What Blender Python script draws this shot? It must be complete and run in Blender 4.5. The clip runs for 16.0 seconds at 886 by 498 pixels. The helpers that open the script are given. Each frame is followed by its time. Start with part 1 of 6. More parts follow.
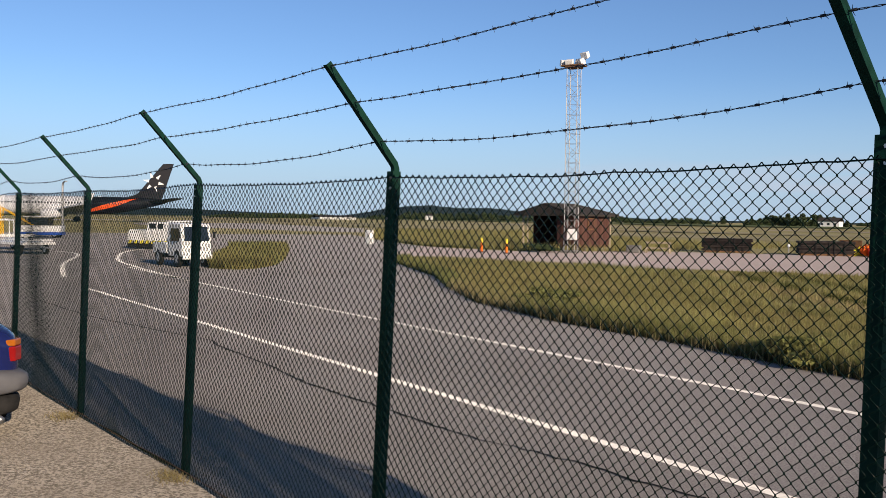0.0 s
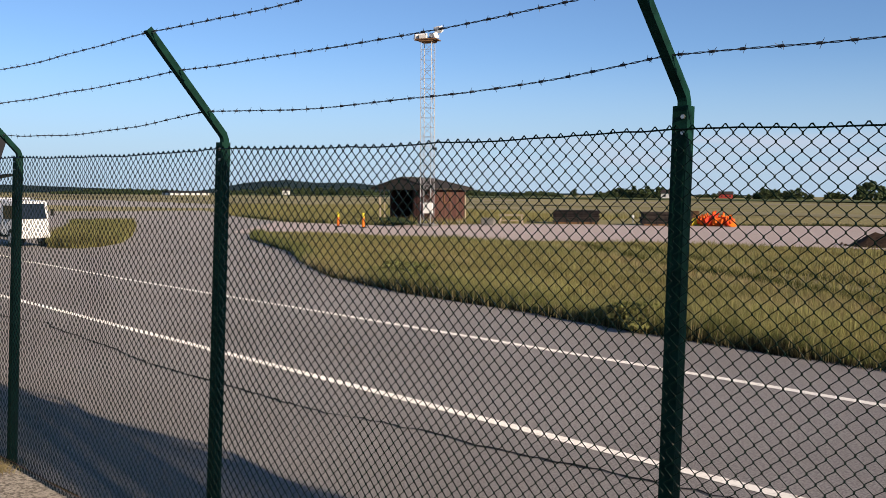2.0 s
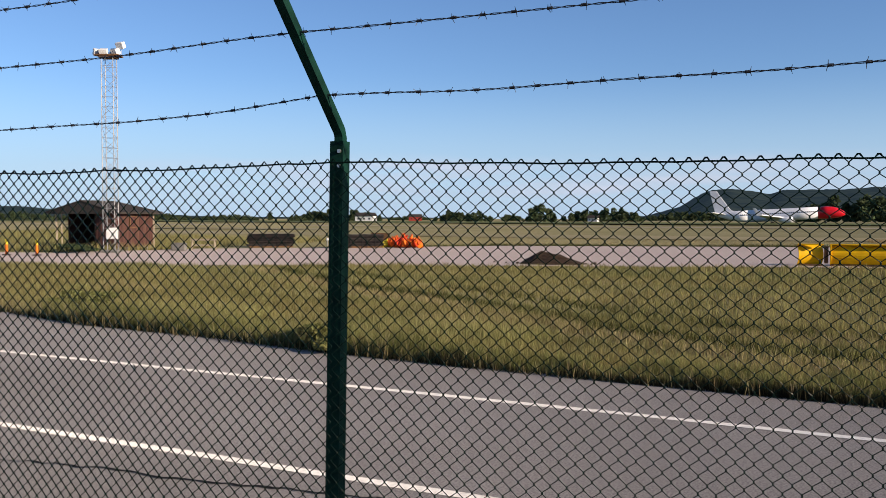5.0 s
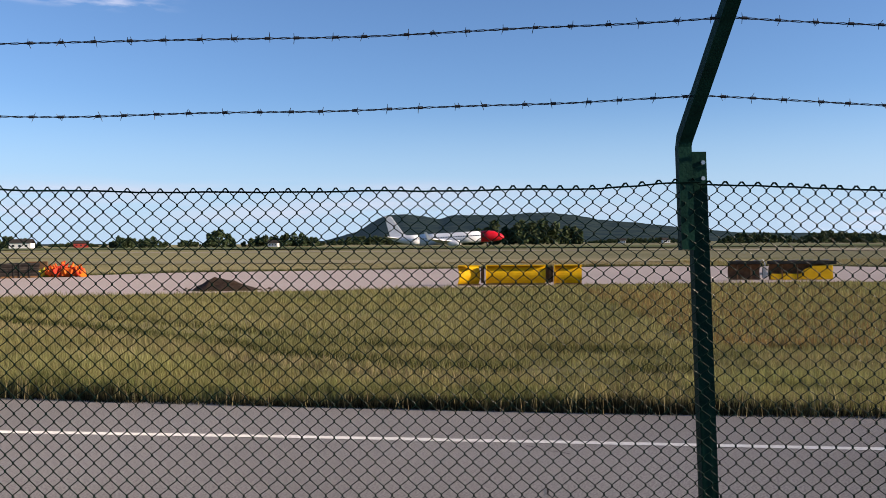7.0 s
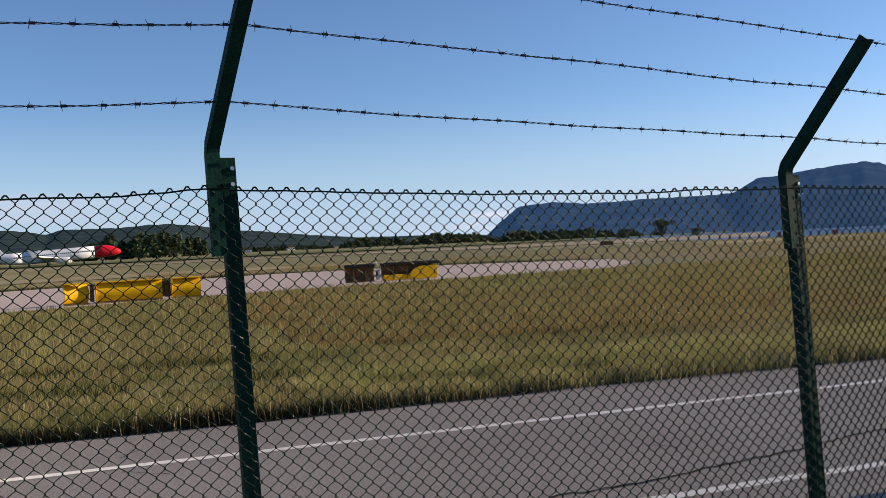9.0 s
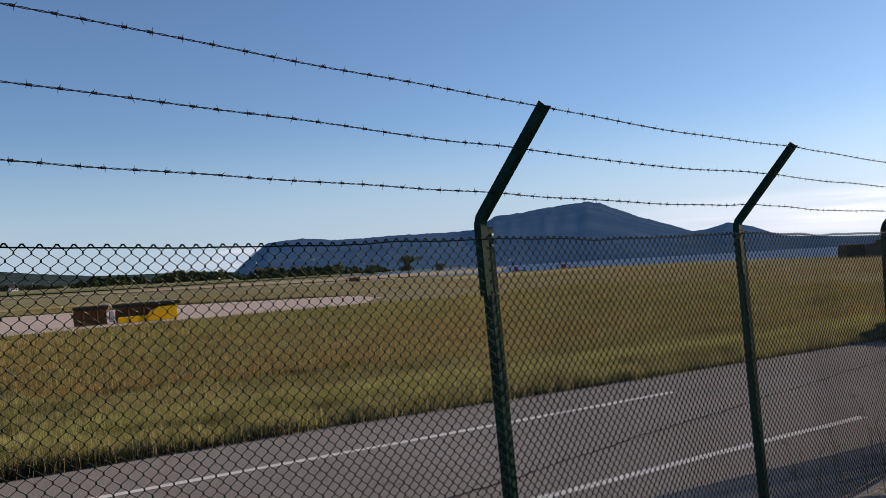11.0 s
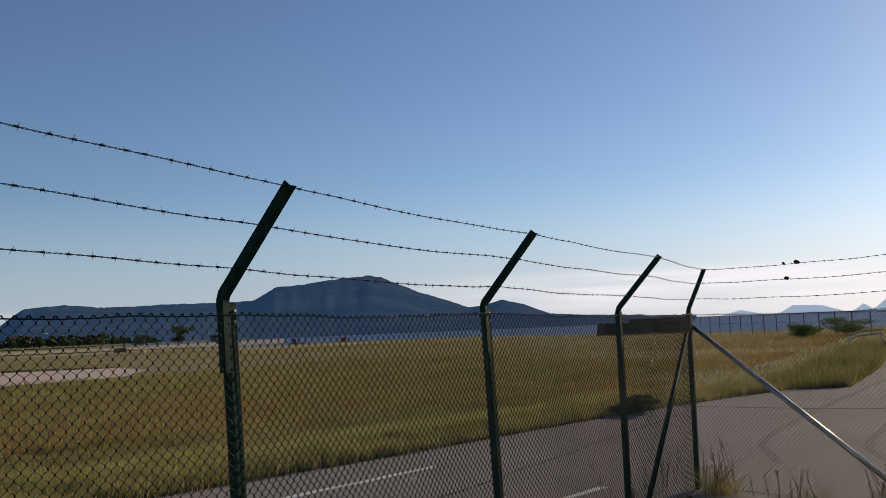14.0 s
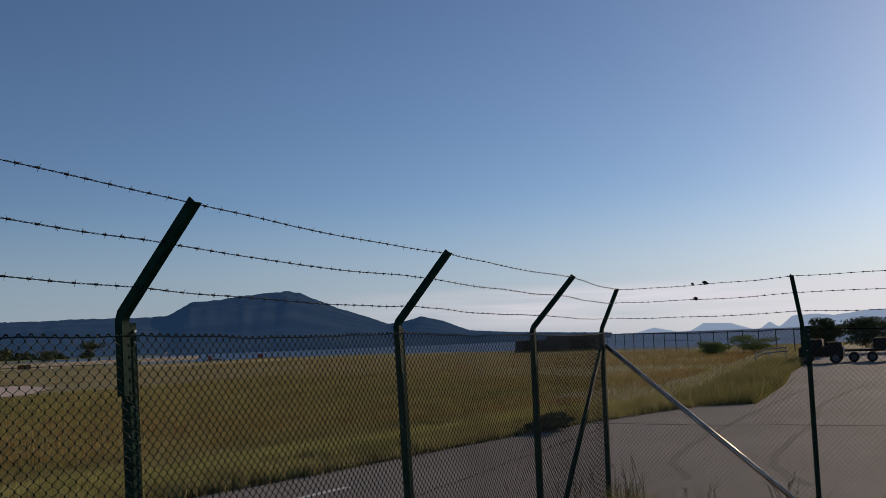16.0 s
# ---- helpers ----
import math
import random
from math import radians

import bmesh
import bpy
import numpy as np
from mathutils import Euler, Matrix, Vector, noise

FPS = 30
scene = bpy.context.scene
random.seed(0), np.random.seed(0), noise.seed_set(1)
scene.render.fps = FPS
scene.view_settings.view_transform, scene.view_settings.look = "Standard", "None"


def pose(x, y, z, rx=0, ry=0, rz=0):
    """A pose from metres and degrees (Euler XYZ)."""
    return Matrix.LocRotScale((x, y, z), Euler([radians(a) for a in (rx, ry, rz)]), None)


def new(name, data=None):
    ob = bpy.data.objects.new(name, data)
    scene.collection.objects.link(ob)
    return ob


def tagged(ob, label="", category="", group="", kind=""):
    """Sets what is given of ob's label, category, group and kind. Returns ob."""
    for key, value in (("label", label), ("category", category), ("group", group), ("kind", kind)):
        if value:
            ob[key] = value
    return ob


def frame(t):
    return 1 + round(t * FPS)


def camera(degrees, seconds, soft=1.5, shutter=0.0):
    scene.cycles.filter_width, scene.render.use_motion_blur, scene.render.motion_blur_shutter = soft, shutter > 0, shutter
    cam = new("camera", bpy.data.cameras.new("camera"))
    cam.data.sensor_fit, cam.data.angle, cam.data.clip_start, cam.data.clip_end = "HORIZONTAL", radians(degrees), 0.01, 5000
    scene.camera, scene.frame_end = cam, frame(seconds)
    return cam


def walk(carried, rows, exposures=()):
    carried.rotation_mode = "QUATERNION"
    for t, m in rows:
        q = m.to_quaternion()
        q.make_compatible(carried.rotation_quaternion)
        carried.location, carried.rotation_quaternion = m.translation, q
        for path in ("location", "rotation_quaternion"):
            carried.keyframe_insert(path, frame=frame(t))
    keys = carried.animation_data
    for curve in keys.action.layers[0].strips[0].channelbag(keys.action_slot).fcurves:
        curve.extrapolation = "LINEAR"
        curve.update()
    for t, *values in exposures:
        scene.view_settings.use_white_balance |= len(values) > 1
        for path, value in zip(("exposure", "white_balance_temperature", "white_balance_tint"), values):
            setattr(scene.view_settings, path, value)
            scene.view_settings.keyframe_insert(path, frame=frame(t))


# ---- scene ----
cam = camera(53.10, 16.0, 0.7)
# seconds, x, y, z, yaw, pitch, roll
PATH = [
    (0, 1.229, -2.735, 1.901, 50.98, -2.03, -0.81),
    (0.5, 1.245, -2.673, 1.889, 48.10, -3.55, -1.05),
    (1, 1.268, -2.652, 1.890, 45.38, -3.58, -0.73),
    (1.5, 1.298, -2.646, 1.890, 43.24, -3.57, -0.66),
    (2, 1.317, -2.646, 1.887, 41.87, -3.59, -0.37),
    (2.5, 1.338, -2.626, 1.891, 40.15, -3.60, -0.17),
    (3, 1.377, -2.624, 1.894, 36.71, -3.55, -0.10),
    (5.5, 1.563, -2.780, 1.904, 17.90, -1.41, -0.16),
    (6, 1.649, -2.801, 1.904, 12.62, -0.85, -0.24),
    (6.5, 1.740, -2.820, 1.904, 7.22, -0.63, -0.06),
    (7, 1.807, -2.826, 1.910, 2.03, -0.47, 0.41),
    (7.5, 1.874, -2.823, 1.914, -3.13, -0.28, 0.76),
    (8, 1.955, -2.841, 1.910, -8.65, -0.23, 1.25),
    (8.5, 2.038, -2.869, 1.895, -14.06, -0.31, 1.79),
    (9, 2.095, -2.847, 1.895, -21.82, -0.57, 2.80),
    (9.5, 2.158, -2.876, 1.895, -26.00, -0.86, 3.48),
    (10, 2.192, -2.887, 1.911, -30.65, -0.49, 3.62),
    (12.5, 2.301, -3.082, 1.962, -45.42, 3.44, 2.69),
    (13, 2.313, -3.089, 1.952, -48.17, 4.14, 2.62),
    (13.5, 2.316, -3.107, 1.953, -50.40, 4.53, 2.43),
    (14, 2.317, -3.122, 1.959, -52.04, 4.92, 2.31),
    (14.5, 2.329, -3.128, 1.965, -53.58, 5.28, 2.30),
    (15, 2.335, -3.135, 1.970, -54.94, 5.61, 2.21),
    (15.5, 2.368, -3.122, 1.972, -55.98, 5.74, 2.25),
    (16, 2.380, -3.128, 1.980, -57.22, 5.78, 2.16),
]
STOPS = [(0.0, 0.44, 6900, 15), (3.0, 0.57, 6850, 15), (5.5, 0.62, 6800, 15), (7.0, 0.75, 6750, 15), (8.5, 0.73, 6900, 15), (9.0, 0.63, 6950, 15), (10.0, 0.49, 7050, 15), (12.5, 0.38, 7650, 15), (13.2, 0.26, 7750, 15), (14.0, 0.18, 7850, 15), (16.0, -0.26, 7450, 15)]
walk(cam, [(r[0], pose(r[1], r[2], r[3], 90 + r[5], r[6], r[4])) for r in PATH], STOPS)

# ---- light ----
SUN_AZ, SUN_EL = radians(98.8), radians(18.3)      # clockwise from +y
SUN_DIR = Vector((math.sin(SUN_AZ) * math.cos(SUN_EL), math.cos(SUN_AZ) * math.cos(SUN_EL), math.sin(SUN_EL)))
world = bpy.data.worlds.new("sky")
scene.world = world
world.use_nodes = True
wn = world.node_tree
sky = wn.nodes.new("ShaderNodeTexSky")
sky.sky_type = 'NISHITA'
sky.sun_disc = False
sky.sun_elevation, sky.sun_rotation = SUN_EL, SUN_AZ
sky.air_density, sky.dust_density, sky.ozone_density = 0.85, 0.28, 5.5
wn.nodes["Background"].inputs["Strength"].default_value = 0.10
wn.links.new(sky.outputs[0], wn.nodes["Background"].inputs[0])
sun = new("sun", bpy.data.lights.new("sun", 'SUN'))
sun.data.energy, sun.data.angle, sun.data.color = 5.0, radians(0.55), (1.0, 0.86, 0.68)
sun.rotation_mode = "QUATERNION"
sun.rotation_quaternion = SUN_DIR.to_track_quat('Z', 'Y')

rng = np.random.default_rng(7)


# ---- materials ----
def material(name, base, dark=None, scale=6.0, rough=0.7, metal=0.0, bump=0.0, bump_scale=60.0, big=0.0, big_scale=0.4,
             big_col=None, rand=0.0, spec=0.12, translucent=0.0, contrast=(0.35, 0.65), stretch=None, coat=0.0, matt=0.0):
    """Two-scale noise colour, bump, and a spread from piece to piece."""
    m = bpy.data.materials.new(name)
    m.use_nodes = True
    nt = m.node_tree
    bs = nt.nodes["Principled BSDF"]
    bs.inputs["Roughness"].default_value = rough
    bs.inputs["Metallic"].default_value = metal
    bs.inputs["Specular IOR Level"].default_value = spec
    bs.inputs["Coat Weight"].default_value = coat
    if matt:
        bs.inputs["Diffuse Roughness"].default_value = matt
    tc = nt.nodes.new("ShaderNodeTexCoord")
    src = tc.outputs["Object"]
    if stretch:
        mp = nt.nodes.new("ShaderNodeMapping")
        mp.inputs["Scale"].default_value = stretch
        nt.links.new(src, mp.inputs["Vector"])
        src = mp.outputs[0]

    def noise_node(s, detail=5.0):
        n = nt.nodes.new("ShaderNodeTexNoise")
        n.inputs["Scale"].default_value, n.inputs["Detail"].default_value = s, detail
        nt.links.new(src, n.inputs["Vector"])
        r = nt.nodes.new("ShaderNodeMapRange")
        r.inputs["From Min"].default_value, r.inputs["From Max"].default_value = contrast
        nt.links.new(n.outputs["Fac"], r.inputs["Value"])
        return r.outputs[0]

    def mix(a, b, fac, mode='MIX'):
        x = nt.nodes.new("ShaderNodeMix")
        x.data_type, x.blend_type = 'RGBA', mode
        for sock, val in ((x.inputs["Factor"], fac), (x.inputs["A"], a), (x.inputs["B"], b)):
            if isinstance(val, (tuple, list)):
                sock.default_value = (*val[:3], 1)
            elif isinstance(val, float):
                sock.default_value = val
            else:
                nt.links.new(val, sock)
        return x.outputs["Result"]

    dark = dark or tuple(c * 0.75 for c in base)
    col = mix(dark, base, noise_node(scale))
    if big:
        f = nt.nodes.new("ShaderNodeMath")
        f.operation = 'MULTIPLY'
        f.inputs[1].default_value = big
        nt.links.new(noise_node(big_scale, 3.0), f.inputs[0])
        col = mix(col, big_col or tuple(c * 0.6 for c in base), f.outputs[0])
    if rand:
        info = nt.nodes.new("ShaderNodeObjectInfo")
        geo = nt.nodes.new("ShaderNodeNewGeometry")
        add = nt.nodes.new("ShaderNodeMath")
        add.operation = 'ADD'
        nt.links.new(info.outputs["Random"], add.inputs[0])
        nt.links.new(geo.outputs["Random Per Island"], add.inputs[1])
        fr = nt.nodes.new("ShaderNodeMath")
        fr.operation = 'FRACT'
        nt.links.new(add.outputs[0], fr.inputs[0])
        hs = nt.nodes.new("ShaderNodeHueSaturation")
        mr = nt.nodes.new("ShaderNodeMapRange")
        mr.inputs["To Min"].default_value, mr.inputs["To Max"].default_value = 1 - rand, 1 + rand
        nt.links.new(fr.outputs[0], mr.inputs["Value"])
        nt.links.new(mr.outputs[0], hs.inputs["Value"])
        mh = nt.nodes.new("ShaderNodeMapRange")
        mh.inputs["To Min"].default_value, mh.inputs["To Max"].default_value = 0.5 - rand * 0.06, 0.5 + rand * 0.06
        nt.links.new(fr.outputs[0], mh.inputs["Value"])
        nt.links.new(mh.outputs[0], hs.inputs["Hue"])
        nt.links.new(col, hs.inputs["Color"])
        col = hs.outputs[0]
    nt.links.new(col, bs.inputs["Base Color"])
    if bump:
        n = nt.nodes.new("ShaderNodeTexNoise")
        n.inputs["Scale"].default_value, n.inputs["Detail"].default_value = bump_scale, 4.0
        nt.links.new(src, n.inputs["Vector"])
        b = nt.nodes.new("ShaderNodeBump")
        b.inputs["Strength"].default_value, b.inputs["Distance"].default_value = bump, 0.02
        nt.links.new(n.outputs["Fac"], b.inputs["Height"])
        nt.links.new(b.outputs[0], bs.inputs["Normal"])
    if translucent:
        tr = nt.nodes.new("ShaderNodeBsdfTranslucent")
        nt.links.new(col, tr.inputs["Color"])
        ms = nt.nodes.new("ShaderNodeMixShader")
        ms.inputs["Fac"].default_value = translucent
        nt.links.new(bs.outputs[0], ms.inputs[1])
        nt.links.new(tr.outputs[0], ms.inputs[2])
        nt.links.new(ms.outputs[0], nt.nodes["Material Output"].inputs["Surface"])
    return m


M_ASPHALT = material("asphalt", (0.362, 0.335, 0.318), (0.138, 0.130, 0.125), 62, 0.85, bump=0.8, bump_scale=110, spec=0.1, matt=0.52, big=0.45,
                     big_scale=0.35, big_col=(0.1782, 0.162, 0.1499))
M_APRON = material("pale_asphalt", (0.4698, 0.3847, 0.3362), (0.3564, 0.2916, 0.2552), 12, 0.85, bump=0.3, matt=0.2, big=0.4, big_scale=0.12, big_col=(0.3402, 0.2794, 0.2511))
M_RUNWAY = material("dusty_runway", (0.2916, 0.243, 0.162), (0.2349, 0.1944, 0.1255), 0.6, 0.9)
M_GRAVEL = material("gravel_lot", (0.4293, 0.3847, 0.3159), (0.1215, 0.1069, 0.08505), 46, 0.95, bump=1.0, bump_scale=80, contrast=(0.40, 0.60), matt=0.6, big=0.55, big_scale=0.7, big_col=(0.2268, 0.1944, 0.1539))
M_GROUND = material("field_turf", (0.2511, 0.2147, 0.1094), (0.162, 0.1458, 0.0648), 3.0, 0.95, bump=0.8, bump_scale=9, matt=0.5, big=0.6, big_scale=0.05, big_col=(0.1215, 0.1134, 0.0405))
M_GRASS = material("grass_blades", (0.250, 0.230, 0.092), (0.118, 0.122, 0.047), 1.1, 0.85, rand=0.4, spec=0.02, translucent=0.32, big=0.55, big_scale=0.2, big_col=(0.275, 0.215, 0.088), stretch=(0.4, 1, 1))
M_GRASSG = material("green_grass_blades", (0.192, 0.190, 0.066), (0.120, 0.125, 0.042), 1.2, 0.8, rand=0.35, spec=0.03, translucent=0.3)
M_STRAW = material("dry_straw", (0.36, 0.295, 0.155), (0.24, 0.19, 0.09), 2.0, 0.85, rand=0.3, spec=0.03, translucent=0.3)
M_LINE = material("line_paint", (0.6966, 0.6723, 0.6237), (0.5022, 0.486, 0.4536), 22, 0.7, bump=0.2, contrast=(0.25, 0.5), matt=0.7)
M_CRACK = material("crack_filler", (0.022, 0.021, 0.021), rough=0.95, spec=0.02)
M_POST = material("green_painted_steel", (0.005, 0.034, 0.024), (0.003, 0.018, 0.013), 18, 0.6, bump=0.12, bump_scale=90, spec=0.04, big=0.4, big_scale=3, big_col=(0.010, 0.034, 0.024))
M_MESH = material("green_coated_wire", (0.0025, 0.013, 0.010), (0.002, 0.008, 0.006), 30, 0.2, spec=0.08)
# Metallic copy of the mesh wire, added for sun glints past the corner.
M_MESHGLINT = material("glinting_bare_wire", (0.09, 0.09, 0.085), (0.05, 0.05, 0.05), 30, 0.3, metal=0.75)
M_BARB = material("galvanised_barbed_wire", (0.045, 0.05, 0.06), (0.025, 0.028, 0.034), 40, 0.5, metal=0.4)
M_PIPE = material("galvanised_pipe", (0.42, 0.42, 0.41), (0.3, 0.3, 0.3), 14, 0.38, metal=0.9, bump=0.05)
M_BOLT = material("zinc_bolt", (0.6, 0.6, 0.58), rough=0.35, metal=0.9)
M_YELLOW = material("yellow_plough_paint", (0.729, 0.4212, 0.00486), (0.5994, 0.324, 0.00486), 3.5, 0.5, bump=0.08, big=0.35, big_scale=1.2, big_col=(0.5346, 0.2916, 0.0081))
M_RUBBER = material("black_rubber", (0.022, 0.021, 0.02), (0.012, 0.012, 0.012), 9, 0.8, bump=0.2)
M_RUST = material("rusty_brown_steel", (0.17, 0.09, 0.045), (0.09, 0.048, 0.025), 6, 0.8, bump=0.2)
M_SOIL = material("dark_soil", (0.045, 0.028, 0.018), (0.024, 0.015, 0.010), 7, 0.95, bump=0.9, bump_scale=16)
M_WOODCLAD = material("brown_stained_cladding", (0.09315, 0.04455, 0.03402), (0.06075, 0.02916, 0.02268), 3, 0.8, bump=0.2, rand=0.18, stretch=(9, 9, 0.6))
M_ROOF = material("dark_roof_felt", (0.05, 0.042, 0.036), (0.03, 0.026, 0.023), 9, 0.9, bump=0.3)
M_TIMBER = material("pale_weathered_timber", (0.3402, 0.2835, 0.2025), (0.243, 0.1944, 0.1377), 6, 0.85, stretch=(4, 4, 0.6))
M_DARK = material("dark_paint_and_inner_shade", (0.02, 0.018, 0.016), rough=0.9)
M_ORANGE = material("orange_plastic", (0.6885, 0.1053, 0.0162), (0.5265, 0.0648, 0.01215), 8, 0.5, rand=0.25)
M_TYREBALE = material("black_rubber_matting", (0.028, 0.022, 0.02), (0.012, 0.010, 0.010), 5, 0.8, bump=0.5, bump_scale=20, rand=0.5)
M_GALV = material("galvanised_lattice", (0.3564, 0.3564, 0.3564), (0.2592, 0.2592, 0.2592), 6, 0.5, metal=0.4)
M_WHITE = material("white_vehicle_paint", (0.7254, 0.7254, 0.7068), (0.6324, 0.6324, 0.6138), 2.5, 0.35, coat=0.3, big=0.3, big_scale=0.8, big_col=(0.558, 0.5394, 0.5115))
M_GREYPAINT = material("grey_aircraft_paint", (0.6696, 0.6789, 0.6975), (0.5952, 0.6045, 0.6324), 0.6, 0.35, coat=0.2)
M_RED = material("red_aircraft_paint", (0.66, 0.012, 0.022), (0.52, 0.01, 0.02), 0.8, 0.35, coat=0.2)
M_BLACKPAINT = material("black_aircraft_paint", (0.007, 0.008, 0.013), rough=0.6, spec=0.15)
M_ORANGEPAINT = material("orange_aircraft_paint", (0.80, 0.10, 0.02), rough=0.4)
M_BLUEV = material("blue_vehicle_paint", (0.02, 0.07, 0.33), rough=0.35, coat=0.3)
M_NAVY = material("dark_blue_car_paint", (0.010, 0.016, 0.085), (0.008, 0.012, 0.065), 2, 0.22, coat=0.8)
M_GLASS = material("dark_glass", (0.014, 0.017, 0.02), rough=0.06, spec=0.8)
M_LAMPRED = material("red_lamp_plastic", (0.24, 0.008, 0.008), rough=0.2, coat=0.6)
M_LAMPAMB = material("amber_lamp_plastic", (0.36, 0.10, 0.01), rough=0.2, coat=0.6)
M_BUMPER = material("grey_bumper_plastic", (0.105, 0.105, 0.11), (0.08, 0.08, 0.085), 5, 0.5)
M_HUB = material("wheel_rim_metal", (0.45, 0.45, 0.46), rough=0.35, metal=0.8)
M_YSTRIPE = material("yellow_stripe_paint", (0.75, 0.62, 0.05), rough=0.5)
M_LEAF = material("dark_tree_leaves", (0.058, 0.078, 0.032), (0.034, 0.048, 0.022), 0.6, 0.8, rand=0.4, translucent=0.15)
M_LEAF2 = material("weed_leaves", (0.12, 0.17, 0.035), (0.07, 0.10, 0.022), 5, 0.7, rand=0.3, translucent=0.3)
M_BARK = material("bark", (0.09, 0.07, 0.05), rough=0.9, bump=0.5)
M_CONC = material("weathered_concrete", (0.1782, 0.1701, 0.1539), (0.1215, 0.1134, 0.1053), 3, 0.9, bump=0.3)
M_HOUSEW = material("white_house_paint", (0.7254, 0.7161, 0.6789), rough=0.7)
M_SHELTER = material("dark_stained_concrete", (0.075, 0.072, 0.07), (0.04, 0.04, 0.04), 1.2, 0.9, bump=0.3)
M_HOUSER = material("red_house_paint", (0.30, 0.04, 0.03), rough=0.7)
M_RAG = material("torn_dark_plastic", (0.02, 0.02, 0.02), rough=0.7)


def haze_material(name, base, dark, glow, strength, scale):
    """Far backdrop: slopes with the blue haze of the air painted on as glow."""
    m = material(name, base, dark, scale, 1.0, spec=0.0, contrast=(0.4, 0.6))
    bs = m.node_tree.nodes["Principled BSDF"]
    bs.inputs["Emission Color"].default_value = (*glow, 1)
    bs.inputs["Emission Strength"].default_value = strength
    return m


M_MOUNT = haze_material("hazed_mountain_backdrop", (0.022, 0.030, 0.036), (0.010, 0.015, 0.020), (0.040, 0.125, 0.31), 0.25, 0.004)
M_HILL = haze_material("hazed_wooded_hill", (0.022, 0.029, 0.019), (0.006, 0.011, 0.009), (0.08, 0.135, 0.195), 0.14, 0.02)
# The range's pale blue is mostly haze put in as emission.
M_FARMT = haze_material("hazed_range_backdrop", (0.06, 0.08, 0.11), (0.05, 0.07, 0.10), (0.30, 0.43, 0.64), 0.78, 0.003)

M_SEA = bpy.data.materials.new("sea_water")
M_SEA.use_nodes = True
_n = M_SEA.node_tree
_b = _n.nodes["Principled BSDF"]
_b.inputs["Base Color"].default_value = (0.030, 0.082, 0.175, 1)
_b.inputs["Roughness"].default_value = 0.6
_b.inputs["Specular IOR Level"].default_value = 0.0
_w = _n.nodes.new("ShaderNodeTexNoise")
_w.inputs["Scale"].default_value, _w.inputs["Detail"].default_value = 0.25, 6
_c = _n.nodes.new("ShaderNodeTexCoord")
_n.links.new(_c.outputs["Object"], _w.inputs["Vector"])
_p = _n.nodes.new("ShaderNodeBump")
_p.inputs["Strength"].default_value, _p.inputs["Distance"].default_value = 0.8, 1.0
_n.links.new(_w.outputs["Fac"], _p.inputs["Height"])
_g = _n.nodes.new("ShaderNodeBsdfGlossy")
_g.inputs["Roughness"].default_value = 0.3
_n.links.new(_p.outputs[0], _g.inputs["Normal"])
_m = _n.nodes.new("ShaderNodeMixShader")
_m.inputs["Fac"].default_value = 0.16
_n.links.new(_b.outputs[0], _m.inputs[1])
_n.links.new(_g.outputs[0], _m.inputs[2])
_n.links.new(_m.outputs[0], _n.nodes["Material Output"].inputs["Surface"])


